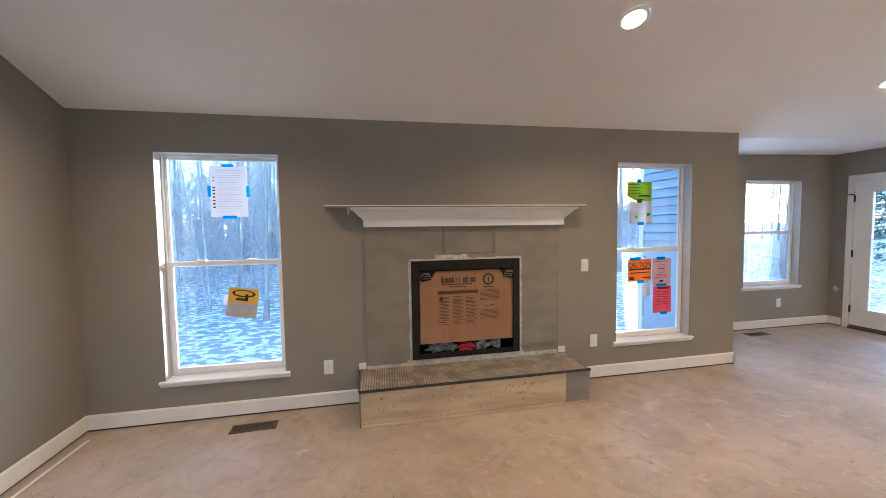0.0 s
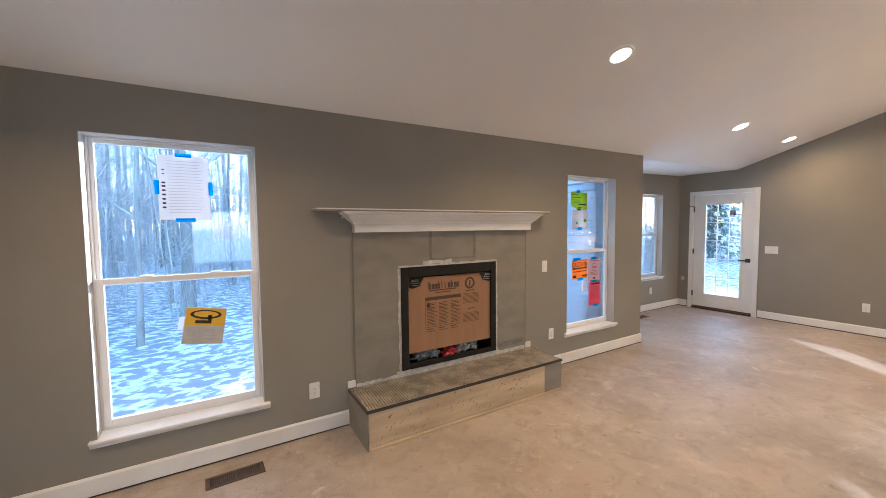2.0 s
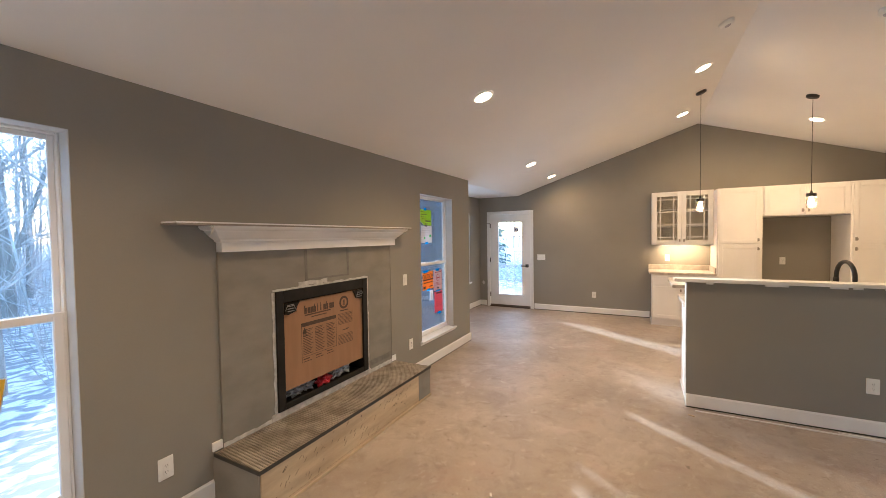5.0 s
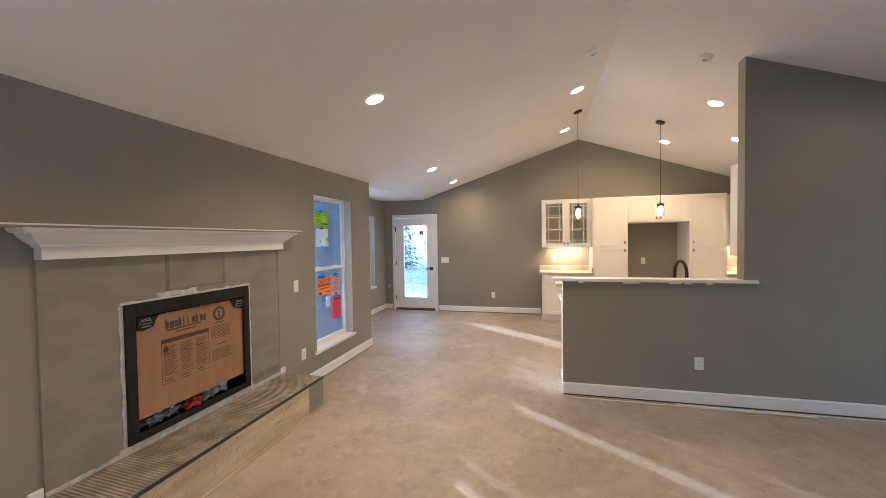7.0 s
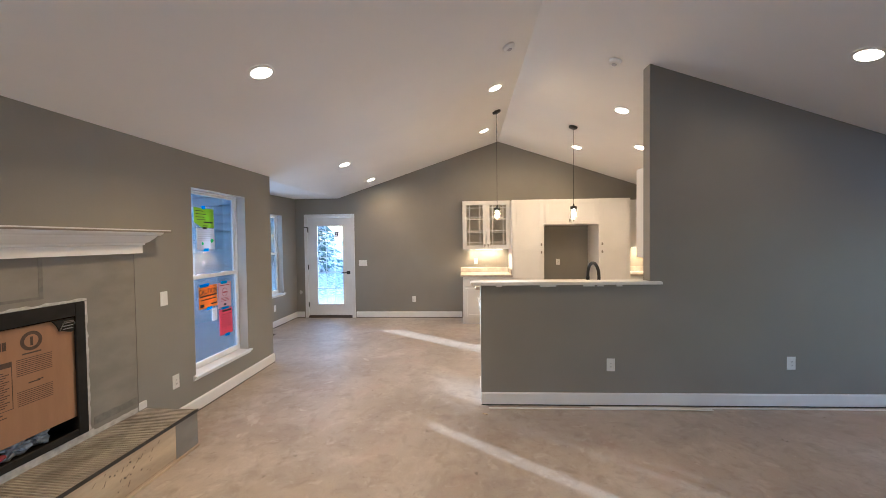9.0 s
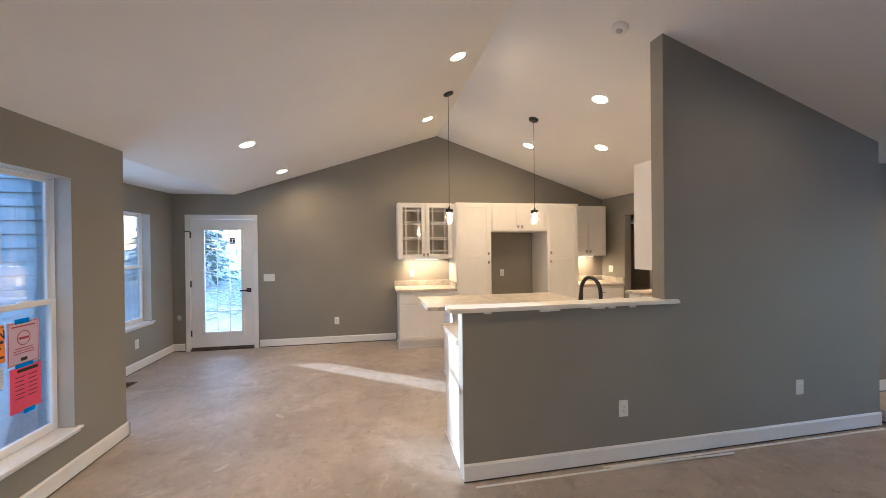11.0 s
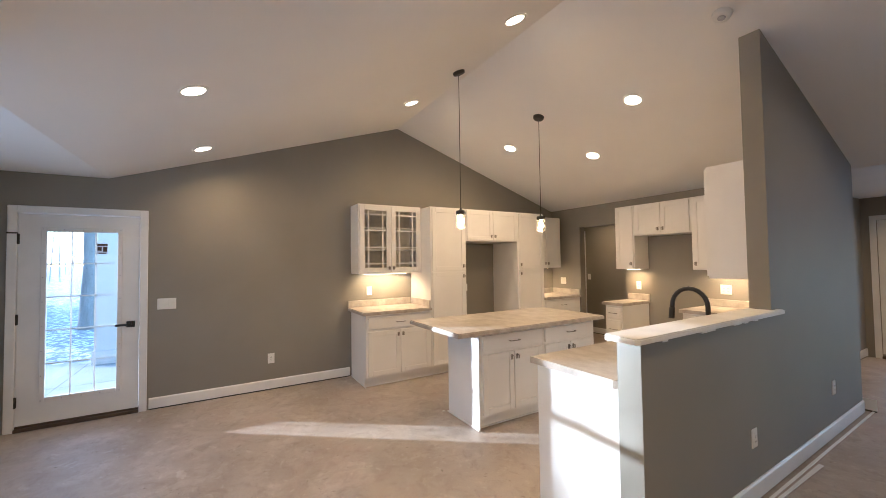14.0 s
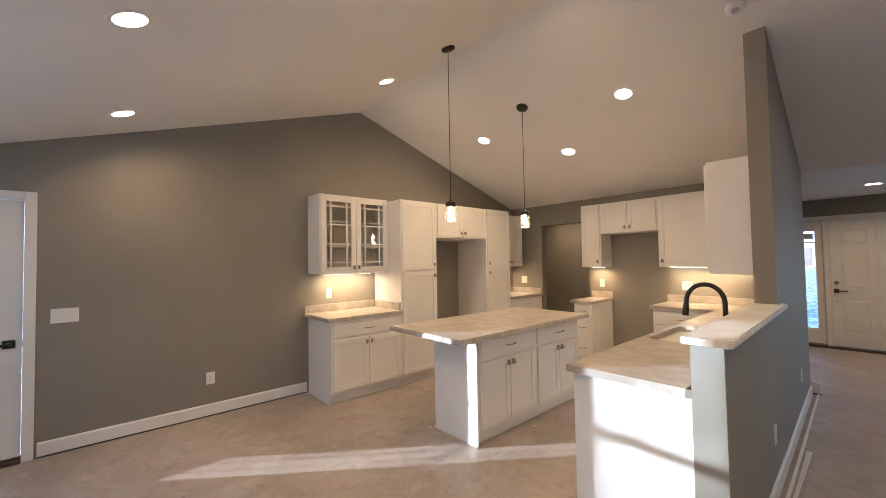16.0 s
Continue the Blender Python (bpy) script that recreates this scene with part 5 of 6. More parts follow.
for z, sc in ((0.8745, 1.03), (0.8745, 1.0), (0.72, 0.96), (0.70, 0.88)):
    rr.append([b.verts.new((3.285 + (x - 3.285) * sc, -0.605 + (y + 0.605) * sc, z)) for x, y in hole])
for p, q in zip(rr, rr[1:]):
    for k in range(n_):
        b.faces.new((p[k], p[(k + 1) % n_], q[(k + 1) % n_], q[k]))
b.faces.new(rr[-1])
part("basin", b, STEEL, sk, local=False)
b = bmesh.new()
lathe(b, [(0.04, 0.0), (0.04, 0.003), (0.02, 0.004)], 16, (3.285, -0.605, 0.7005))
part("drain", b, NICKEL, sk, local=False)
fa = thing("kitchen_faucet", (3.030, -0.420, 0.914), "matte black gooseneck kitchen faucet", "faucet")
b = bmesh.new()
lathe(b, [(0.030, 0.0), (0.030, 0.008), (0.020, 0.016), (0.020, 0.06), (0.0165, 0.065)], 16)
part("base", b, MATTE_BLACK, fa)
b = bmesh.new()
ux, uy = 0.985, 0.17
pts = [(0, 0, 0.06), (0, 0, 0.20)] + [(ux * (0.11 - 0.11 * math.cos(radians(a))), uy * (0.11 - 0.11 * math.cos(radians(a))), 0.27 + 0.125 * math.sin(radians(a))) for a in range(0, 181, 15)] + [(ux * 0.225, uy * 0.225, 0.21)]
tube(b, pts, 0.0155, 12)
part("spout", b, MATTE_BLACK, fa)
b = bmesh.new()
tube(b, [(ux * 0.222, uy * 0.222, 0.255), (ux * 0.228, uy * 0.228, 0.175)], [0.019, 0.020], 12)
part("spray_head", b, MATTE_BLACK, fa)
b = bmesh.new()
tube(b, [(0, 0, 0.045), (-0.02, -0.055, 0.052), (-0.025, -0.095, 0.070)], 0.006, 8)
part("lever", b, MATTE_BLACK, fa)

# island
ISX, ISY = 4.492, 0.448
for y0, wd in ((ISY, 0.772), (ISY - 0.774, 0.772)):
    base_unit((ISX, y0, 0), -90, wd, 0.535, 2, "white island base cabinet with a drawer over two doors")
solid("end_panel", CABINET_WHITE, "white end panel of the island beside a strip of sun", "panel", ISX + 0.002, 5.028, ISY + 0.0005, ISY + 0.012, 0.0, 0.874, bevel=0.002)
solid("back_panel", CABINET_WHITE, "white back panel of the island", "panel", ISX + 0.5365, ISX + 0.548, -1.096, ISY, 0.0, 0.874, bevel=0.002)
worktop("worktop", [(4.375, -1.135), (5.305, -1.135), (5.305, 0.755), (4.375, 0.755)], "mottled beige laminate island worktop with deep overhangs")


def shoe(along, pts, label):
    """Thin white shoe moulding on the floor."""
    x0, x1, y0, y1 = pts
    return solid("shoe_moulding", TRIM_WHITE, label, "trim", x0, x1, y0, y1, 0.0, 0.016, bevel=0.004, kind="structure")


shoe("x", (ISX - 0.0, 5.04, ISY + 0.0125, ISY + 0.024), "thin white shoe moulding along the island")
shoe("y", (ISX + 0.048, ISX + 0.0615, -1.096, ISY), "thin white shoe moulding along the island")
shoe("x", (FE + 0.005, EAST - 0.015, 0.9405, 0.953), "thin white shoe moulding along the cabinets")
shoe("y", (FE + 0.048, FE + 0.0615, -0.53, 0.94), "thin white shoe moulding along the cabinets")
shoe("x", (HALF + 0.12, 3.50, 0.725, 0.738), "thin white shoe moulding along the peninsula")

# half wall cap
b = bmesh.new()
prism(b, [(HALF - 0.045, -0.895), (HALF - 0.0005, -0.895), (HALF - 0.0005, -0.7995), (HALF + 0.14, -0.7995), (HALF + 0.14, 0.815), (HALF + 0.125, 0.838), (HALF - 0.030, 0.838), (HALF - 0.045, 0.815)], 1.1325, 1.160, "z")
bmesh.ops.bevel(b, geom=[e for e in b.edges if e.verts[0].co.z > 1.159 and e.verts[1].co.z > 1.159], offset=0.006, segments=2, affect="EDGES")
capo = tagged(skewed(mesh_object("trim_wall_cap", b, CAP_WHITE)), "white board capping the half wall", "trim", kind="structure")
b = bmesh.new()
r = random.Random(31)
for y in (-0.55, -0.38, -0.30, 0.05, 0.12, 0.55):
    box(b, HALF - 0.012 - r.uniform(0, 0.012), HALF - 0.0006, y, y + r.uniform(0.04, 0.12), 1.116 - r.uniform(0, 0.008), 1.132)
tagged(skewed(mesh_object("trim_caulk", b, CAP_WHITE)), "loose white caulk under the wall cap", "trim", kind="structure")

# loose strips on the floor beside the partition
for k, (xa, ya, xb, yb) in enumerate(((2.800, -3.05, 2.762, -0.25), (2.742, -1.32, 2.722, 0.68), (2.725, -1.30, 2.735, -0.30), (-1.80, 1.1, -1.762, 3.23))):
    L = math.hypot(xb - xa, yb - ya)
    a = math.degrees(math.atan2(yb - ya, xb - xa))
    b = bmesh.new()
    box(b, 0, L, -0.009, 0.009, 0.0, 0.007, 0.002)
    st = mesh_object("trim_strip", b, TRIM_WHITE)
    st.matrix_basis = pose(xa, ya, 0.0005 + (0.0075 if k == 2 else 0), 0, 0, a)
    tagged(st, "thin white trim strip lying on the floor", "trim strip", "loose trim strips")
for k, (x, y, a, L) in enumerate(((2.60, 0.72, 70, 0.05), (4.42, -0.2, 20, 0.03), (4.40, -0.35, 80, 0.03), (5.06, 0.50, 40, 0.03), (4.41, -0.75, 10, 0.02), (0.9, 1.9, 30, 0.03))):
    b = bmesh.new()
    box(b, -L / 2, L / 2, -0.006, 0.006, 0, 0.008, 0.002)
    st = mesh_object("debris_scrap", b, TRIM_WHITE if k % 2 else OSB)
    st.matrix_basis = pose(x, y, 0.0004, 0, 0, a)
    tagged(st, "small wooden scrap lying on the floor", "scrap", "floor scraps")


# plaster and marker traces on the sub-floor
def smear(cx, cy, rx, ry, turn, seed, mat, label, category):
    """A thin dried patch with an uneven outline."""
    r2 = random.Random(seed)
    n2 = 22
    ring = [r2.uniform(0.72, 1.12) for _ in range(n2)]
    b2 = bmesh.new()
    prism(b2, [(rx * ring[k] * math.cos(2 * math.pi * k / n2), ry * ring[k] * math.sin(2 * math.pi * k / n2)) for k in range(n2)], 0.0004, 0.0012, "z")
    ob = mesh_object("floor_smear", b2, mat)
    ob.matrix_basis = pose(cx, cy, 0, 0, 0, turn)
    return tagged(ob, label, category, "floor smears")


FLOOR_MUD = material("dried_floor_plaster", (0.56, 0.53, 0.49), 0.85, spots=(0.43, 0.38, 0.33), scale=11, amount=0.7, fine=0.08, bump=0.4)
for k, (x, y, rx, ry, a) in enumerate(((2.45, 2.77, 0.15, 0.055, 25), (2.16, 2.72, 0.035, 0.02, 10), (2.62, 2.40, 0.05, 0.02, 60), (1.45, 2.55, 0.035, 0.02, 120), (4.1, 2.2, 0.07, 0.03, 40), (3.3, 2.4, 0.06, 0.025, 140), (5.1, 2.7, 0.08, 0.03, 10), (-0.25, 2.75, 0.05, 0.02, 20))):
    smear(x, y, rx, ry, a, 40 + k, FLOOR_MUD, "pale dried plaster smear on the sub-floor", "plaster smear")


# ---- wall plates and registers ----
def plate(kind_, where, facing, label, gangs=1, h=0.118):
    """A wall plate; facing: degrees of its outward side from -y; built facing -y."""
    w_ = 0.074 + 0.046 * (gangs - 1)
    t_ = thing({"outlet": "wall_outlet", "switch": "light_switch"}[kind_], where, label, kind_, "wall plates", turn=facing)
    block("plate", DEVICE_WHITE, t_, -w_ / 2, w_ / 2, -0.006, -0.0004, -h / 2, h / 2, bevel=0.002)
    for k in range(gangs):
        xk = (k - (gangs - 1) / 2) * 0.046
        rk = block("rocker" if kind_ == "switch" else "receptacle", DEVICE_WHITE, t_, xk - 0.0165, xk + 0.0165, -0.0095, -0.0064, -0.033, 0.033, bevel=0.0015)
        if kind_ == "outlet":
            b2 = bmesh.new()
            for z in (-0.017, 0.017):
                box(b2, xk - 0.007, xk - 0.005, -0.0102, -0.0096, z - 0.005, z + 0.005)
                box(b2, xk + 0.005, xk + 0.007, -0.0102, -0.0096, z - 0.004, z + 0.004)
                box(b2, xk - 0.002, xk + 0.002, -0.0102, -0.0096, z - 0.011, z - 0.008)
            part("slots", b2, SLOT_DARK, rk)
    return t_


plate("outlet", (-0.128, NORTH, 0.333), 0, "white outlet on the grey wall beside the hearth")
plate("outlet", (2.320, NORTH, 0.372), 0, "white outlet on the grey wall under the window")
plate("switch", (2.218, NORTH, 1.102), 0, "white rocker switch beside the fireplace")
plate("outlet", (5.86, NOOK, 0.352), 0, "white outlet under the nook window")
plate("outlet", (EAST, 1.93, 0.375), -90, "white outlet low on the grey gable wall")
plate("switch", (EAST, 2.963, 1.108), -90, "wide white switch plate beside the patio door", gangs=3)
plate("outlet", (EAST, 0.685, 1.128), -90, "white outlet over the worktop")
plate("outlet", (EAST, -0.92, 1.10), -90, "white outlet in the fridge space")
plate("switch", (6.50, SOUTH, 1.142), 180, "white double switch over the corner worktop", gangs=2)
plate("outlet", (5.07, SOUTH, 1.128), 180, "white outlet over the narrow worktop")
plate("outlet", (3.95, SOUTH, 1.128), 180, "white double outlet over the worktop", gangs=2)
plate("outlet", (HALF + 0.019, -0.448, 0.385), -90, "white outlet low on the partition")
plate("outlet", (HALF + 0.0447, -2.05, 0.405), -90, "white outlet low on the partition")
plate("switch", (6.96, -4.18, 1.158), 180, "white switch in the back hall")
plate("outlet", (HALL, -4.85, 0.36), -90, "white outlet low on the hall wall")
b = bmesh.new()
r = random.Random(5)
prism(b, [(4.263 + 0.035 * math.cos(a) * r.uniform(0.6, 1.1), 0.515 + 0.05 * math.sin(a) * r.uniform(0.6, 1.1)) for a in [k * 0.7 for k in range(9)]], EAST - 0.0014, EAST - 0.0004, "x")
tagged(mesh_object("trim_patch", b, JOINT_MUD), "dried filler patch on the grey wall", "filler", kind="structure")


def register(x, y, turn, label):
    t_ = thing("floor_register", (x, y, 0), label, "register", "floor registers", turn=turn)
    b2 = bmesh.new()
    for q in ((-0.160, 0.160, -0.062, -0.042), (-0.160, 0.160, 0.042, 0.062), (-0.160, -0.135, -0.042, 0.042), (0.135, 0.160, -0.042, 0.042), (-0.006, 0.006, -0.042, 0.042)):
        box(b2, q[0], q[1], q[2], q[3], 0.0004, 0.006, 0.0015)
    part("frame", b2, REGISTER, t_)
    # dark sheet on the floor, standing in for the shade of the duct
    block("duct_shade", SLOT_DARK, t_, -0.135, 0.135, -0.042, 0.042, 0.0003, 0.0012)
    for k in range(12):
        xk = -0.124 + 0.0108 * k if k < 11 else -0.124
        block("slat", REGISTER, t_, xk * 1.0 - 0.002, xk * 1.0 + 0.002, -0.0415, 0.0415, 0.0014, 0.005)
    for k in range(11):
        xk = 0.016 + 0.0108 * k
        block("slat", REGISTER, t_, xk - 0.002, xk + 0.002, -0.0415, 0.0415, 0.0014, 0.005)
    return t_


register(-0.655, 3.155, 2, "brown slatted metal floor register by the wall")
register(5.25, 4.15, 0, "brown slatted metal floor register in the nook")


# ---- ceiling lights ----
def slope_pose(x, y):
    z = ceiling_z(y)
    if z <= FLAT + 1e-6:
        return pose(x, y, FLAT + settle(x, y))
    a = math.degrees(math.atan(PITCH))
    return pose(x, y, z + settle(x, y), -a if y > RIDGE_Y else a, 0, 0)


can = thing("recessed_light", (0, 0, 0), "round white recessed ceiling light, switched on", "ceiling light", "recessed lights")
b = bmesh.new()
n_ = 28
rr = []
for rad, z in ((0.070, -0.0012), (0.070, -0.006), (0.088, -0.006), (0.093, -0.003), (0.093, -0.0004)):
    rr.append([b.verts.new((rad * math.cos(2 * math.pi * k / n_), rad * math.sin(2 * math.pi * k / n_), z)) for k in range(n_)])
for p, q in zip(rr, rr[1:]):
    for k in range(n_):
        b.faces.new((p[k], p[(k + 1) % n_], q[(k + 1) % n_], q[k]))
part("trim_ring", b, DEVICE_WHITE, can)
b = bmesh.new()
lathe(b, [(0.0705, -0.0030), (0.0705, -0.0010)], n_)
part("lens", b, CAN_GLOW, can, "glowing warm lens")
# the can at (-0.90, 2.30) is unseen, added to brighten the north wall
CANS = [(1.86, 2.30), (2.01, -1.85), (4.63, 2.615), (6.15, 2.62), (3.88, 0.505), (5.615, 0.555), (3.88, -0.985), (5.67, -0.973), (4.845, -1.63), (2.33, -4.62), (-0.90, 2.30), (6.30, -3.62)]
CAN_SHARE = {0: 2.2, 1: 0.22, 2: 0.68, 3: 0.75, 9: 1.5, 10: 2.2}
for k, (x, y) in enumerate(CANS):
    m = slope_pose(x, y)
    if k:
        copy_thing(can, m)
    else:
        can.matrix_basis = m
    d = m.to_3x3() @ Vector((0, 0, -1))
    lamp("can_lamp", m.translation + d * 0.012, m.translation + d, CAN_WATTS * CAN_SHARE.get(k, 0.85), 0.13)

for x, y, up in ((2.94, 0.45, 1), (2.93, -0.54, 1)):
    t = thing("smoke_detector", (0, 0, 0), "small round white smoke detector on the sloping ceiling", "smoke detector", "smoke detectors")
    b = bmesh.new()
    lathe(b, [(0.034, -0.034), (0.050, -0.030), (0.056, -0.016), (0.060, -0.0004)], 24)
    part("housing", b, DEVICE_WHITE, t)
    b = bmesh.new()
    lathe(b, [(0.022, -0.040), (0.024, -0.0345)], 18)
    part("sensor", b, GREY_INK, t)
    t.matrix_basis = slope_pose(x, y)

pe = thing("pendant_light", (0, 0, 0), "black pendant lamp with a clear jar shade, switched on", "pendant lamp", "pendant lamps over the island")
PEND_Z = 1.93
for k, (x, y) in enumerate(((4.82, 0.415), (4.835, -0.685))):
    top = ceiling_z(y) + settle(x, y)
    if k == 0:
        t = pe
    else:
        t = thing("pendant_light", (0, 0, 0), "black pendant lamp with a clear jar shade, switched on", "pendant lamp", "pendant lamps over the island")
    t.matrix_basis = pose(x, y, PEND_Z)
    drop = top - PEND_Z
    b = bmesh.new()
    lathe(b, [(0.030, -0.030), (0.058, -0.022), (0.063, -0.002), (0.063, 0.0)], 24)
    a = math.atan(PITCH) * (-1 if y > RIDGE_Y else 1)
    bmesh.ops.rotate(b, verts=b.verts[:], cent=(0, 0, 0), matrix=Matrix.Rotation(a, 3, "X"))
    bmesh.ops.translate(b, verts=b.verts[:], vec=(0, 0, drop))
    part("canopy", b, MATTE_BLACK, t)
    b = bmesh.new()
    tube(b, [(0, 0, 0.10), (0, 0, drop - 0.028)], 0.0032, 6)
    part("cord", b, MATTE_BLACK, t)
    b = bmesh.new()
    lathe(b, [(0.022, 0.052), (0.045, 0.052), (0.048, 0.058), (0.048, 0.085), (0.042, 0.092), (0.014, 0.094), (0.010, 0.118), (0.006, 0.125)], 24)
    box(b, -0.062, 0.062, -0.004, 0.004, 0.060, 0.066)
    part("cap", b, MATTE_BLACK, t)
    b = bmesh.new()
    lathe(b, [(0.038, -0.085), (0.046, -0.078), (0.048, -0.065), (0.048, 0.030), (0.042, 0.046), (0.041, 0.052)], 24)
    for f in [f for f in b.faces if len(f.verts) > 10 and f.calc_center_median().z > 0]:
        bmesh.ops.delete(b, geom=[f], context="FACES_ONLY")
    g = part("jar_shade", b, JAR_GLASS, t, "clear glass jar")
    g.visible_shadow = False
    b = bmesh.new()
    lathe(b, [(0.004, -0.052), (0.018, -0.046), (0.0265, -0.026), (0.024, -0.004), (0.015, 0.022), (0.013, 0.050)], 16)
    part("bulb", b, BULB_GLOW, t, "glowing warm bulb")
    data = bpy.data.lights.new("pendant_lamp", "POINT")
    data.energy, data.shadow_soft_size, data.color = BULB_WATTS, 0.03, WARM
    lp = new("pendant_lamp", data)
    lp.location = (x, y, PEND_Z - 0.098)

# under-cabinet strips
for nm, x0, x1, y0, y1, z in (("a", EAST - 0.14, EAST - 0.10, 0.18, 0.80, 1.371), ("b", EAST - 0.14, EAST - 0.10, -2.62, -2.20, 1.384), ("c", 4.96, 5.15, SOUTH + 0.12, SOUTH + 0.15, 1.375), ("d", 3.35, 4.08, SOUTH + 0.12, SOUTH + 0.15, 1.375)):
    cx, cy = (x0 + x1) / 2, (y0 + y1) / 2
    t = thing("under_cabinet_light", (cx, cy, z - 0.012), "slim warm light strip under the wall cabinet", "light strip", "under-cabinet lights")
    block("housing", DEVICE_WHITE, t, x0 - 0.006, x1 + 0.006, y0 - 0.006, y1 + 0.006, z - 0.012, z - 0.0006, bevel=0.002, local=False)
    block("lens", STRIP_GLOW, t, x0, x1, y0, y1, z - 0.0128, z - 0.0122, local=False)
    L = max(x1 - x0, y1 - y0)
    ob = lamp("strip_lamp", (cx, cy, z - 0.016), (cx, cy, 0), STRIP_WATTS * (0.5 + L), max(x1 - x0, 0.03), max(y1 - y0, 0.03), spread=160)
    ob.matrix_world = pose(cx, cy, z - 0.016)
    ob.data.size, ob.data.size_y, ob.data.color = x1 - x0, y1 - y0, (1.0, 0.50, 0.165)

# ---- outside ----
GROUND = -0.45


def land(x, y):
    d = max(0.0, math.hypot(x - 2, y) - 9)
    return GROUND + 0.05 * noise.noise(Vector((x * 0.35, y * 0.35, 0))) + min(0.012 * d, 1.2)


bm = bmesh.new()
N = 90
axis = [math.copysign(abs(k / (N / 2)) ** 2.2 * 900, k) for k in range(-N // 2, N // 2 + 1)]
grid = [[bm.verts.new((2 + x, y, land(2 + x, y) - (0.4 if (-1.6 < x < 4.4 and -5.5 < y < 2.9) else 0))) for x in axis] for y in axis]
for j in range(N):
    for i in range(N):
        f = bm.faces.new((grid[j][i], grid[j][i + 1], grid[j + 1][i + 1], grid[j + 1][i]))
        f.smooth = True


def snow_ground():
    m = bpy.data.materials.new("snow_leaves_tree_shade")
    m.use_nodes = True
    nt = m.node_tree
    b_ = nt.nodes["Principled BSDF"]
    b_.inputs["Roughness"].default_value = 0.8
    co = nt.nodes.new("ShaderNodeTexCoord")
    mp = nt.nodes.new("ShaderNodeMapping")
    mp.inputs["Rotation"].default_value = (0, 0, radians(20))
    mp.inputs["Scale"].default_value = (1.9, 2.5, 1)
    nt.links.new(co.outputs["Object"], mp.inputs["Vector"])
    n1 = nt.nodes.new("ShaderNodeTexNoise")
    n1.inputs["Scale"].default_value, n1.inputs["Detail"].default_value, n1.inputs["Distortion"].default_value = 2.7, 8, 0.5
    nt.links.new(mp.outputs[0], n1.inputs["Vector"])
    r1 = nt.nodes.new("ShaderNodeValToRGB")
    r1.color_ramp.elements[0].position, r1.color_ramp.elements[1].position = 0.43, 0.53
    # dark patches stand for leaf litter and for tree shade, painted into the colour
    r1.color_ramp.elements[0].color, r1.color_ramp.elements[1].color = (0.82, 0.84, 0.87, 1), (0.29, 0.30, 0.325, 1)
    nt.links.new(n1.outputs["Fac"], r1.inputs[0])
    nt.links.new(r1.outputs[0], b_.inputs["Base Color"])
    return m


ground = tagged(mesh_object("ground", bm, snow_ground()), "thin snow over leaf litter, with tree shade in its colour", "snow", kind="structure")


def branch(bm, rnd, p, d, length, rad, depth, sides):
    n = 4 if depth > 1 else 3
    pts, rads = [p.copy()], [rad]
    for k in range(n):
        d = (d + Vector((rnd.uniform(-1, 1), rnd.uniform(-1, 1), rnd.uniform(-0.3, 0.7))) * 0.16).normalized()
        p = p + d * length / n
        pts.append(p.copy())
        rads.append(rad * (1 - 0.75 * (k + 1) / n))
    tube(bm, pts, rads, sides, cap=False)
    if depth <= 0:
        return
    for k in range(rnd.randint(4, 6) if depth > 1 else rnd.randint(3, 5)):
        i = rnd.randint(1, n)
        a = rnd.uniform(0, 2 * math.pi)
        side = Vector((math.cos(a), math.sin(a), rnd.uniform(0.2, 0.9))).normalized()
        nd = (d * 0.55 + side).normalized()
        branch(bm, rnd, pts[i], nd, length * rnd.uniform(0.38, 0.6), max(rads[i] * 0.6, 0.006), depth - 1, 4 if depth < 2 else 5)


def bare_tree(seed, h, rad, lean=0.05):
    rnd = random.Random(seed)
    t_ = thing("bare_tree", (0, 0, 0), "tall bare winter tree with grey bark", "tree", "bare woodland trees")
    b2 = bmesh.new()
    p, d = Vector((0, 0, -0.3)), Vector((rnd.uniform(-lean, lean), rnd.uniform(-lean, lean), 1)).normalized()
    pts, rads = [p.copy()], [rad * 1.5]
    for k in range(8):
        d = (d + Vector((rnd.uniform(-1, 1), rnd.uniform(-1, 1), 0.3)) * 0.05).normalized()
        p = p + d * h / 8
        pts.append(p.copy())
        rads.append(rad * (1 - 0.085 * (k + 1)))
    tube(b2, pts, rads, 9, cap=False)
    part("trunk", b2, BARK, t_)
    b2 = bmesh.new()
    for k in range(15):
        i = rnd.randint(2, 8)
        a = rnd.uniform(0, 2 * math.pi)
        branch(b2, rnd, pts[i], Vector((math.cos(a), math.sin(a), rnd.uniform(0.3, 1.0))).normalized(), rnd.uniform(1.2, 2.8), rads[i] * 0.42, 2, 5)
    part("crown", b2, TWIGS, t_)
    return t_


kinds = [bare_tree(11, 11, 0.065), bare_tree(12, 13, 0.125), bare_tree(13, 9, 0.04), bare_tree(14, 12, 0.06), bare_tree(15, 8, 0.045, 0.12)]
rnd = random.Random(77)


def lane(x, y):
    """How far across the low sun's way a place lies."""
    return SUN_Y * x - SUN_X * y


def in_lane(across, along):
    """The place that lies so far across and along the sun's way."""
    return across * SUN_Y + along * SUN_X, along * SUN_Y - across * SUN_X


def clear_of_sun(x, y, m=0.0):
    return not (-4.2 - m < lane(x, y) < 4.6 + m)


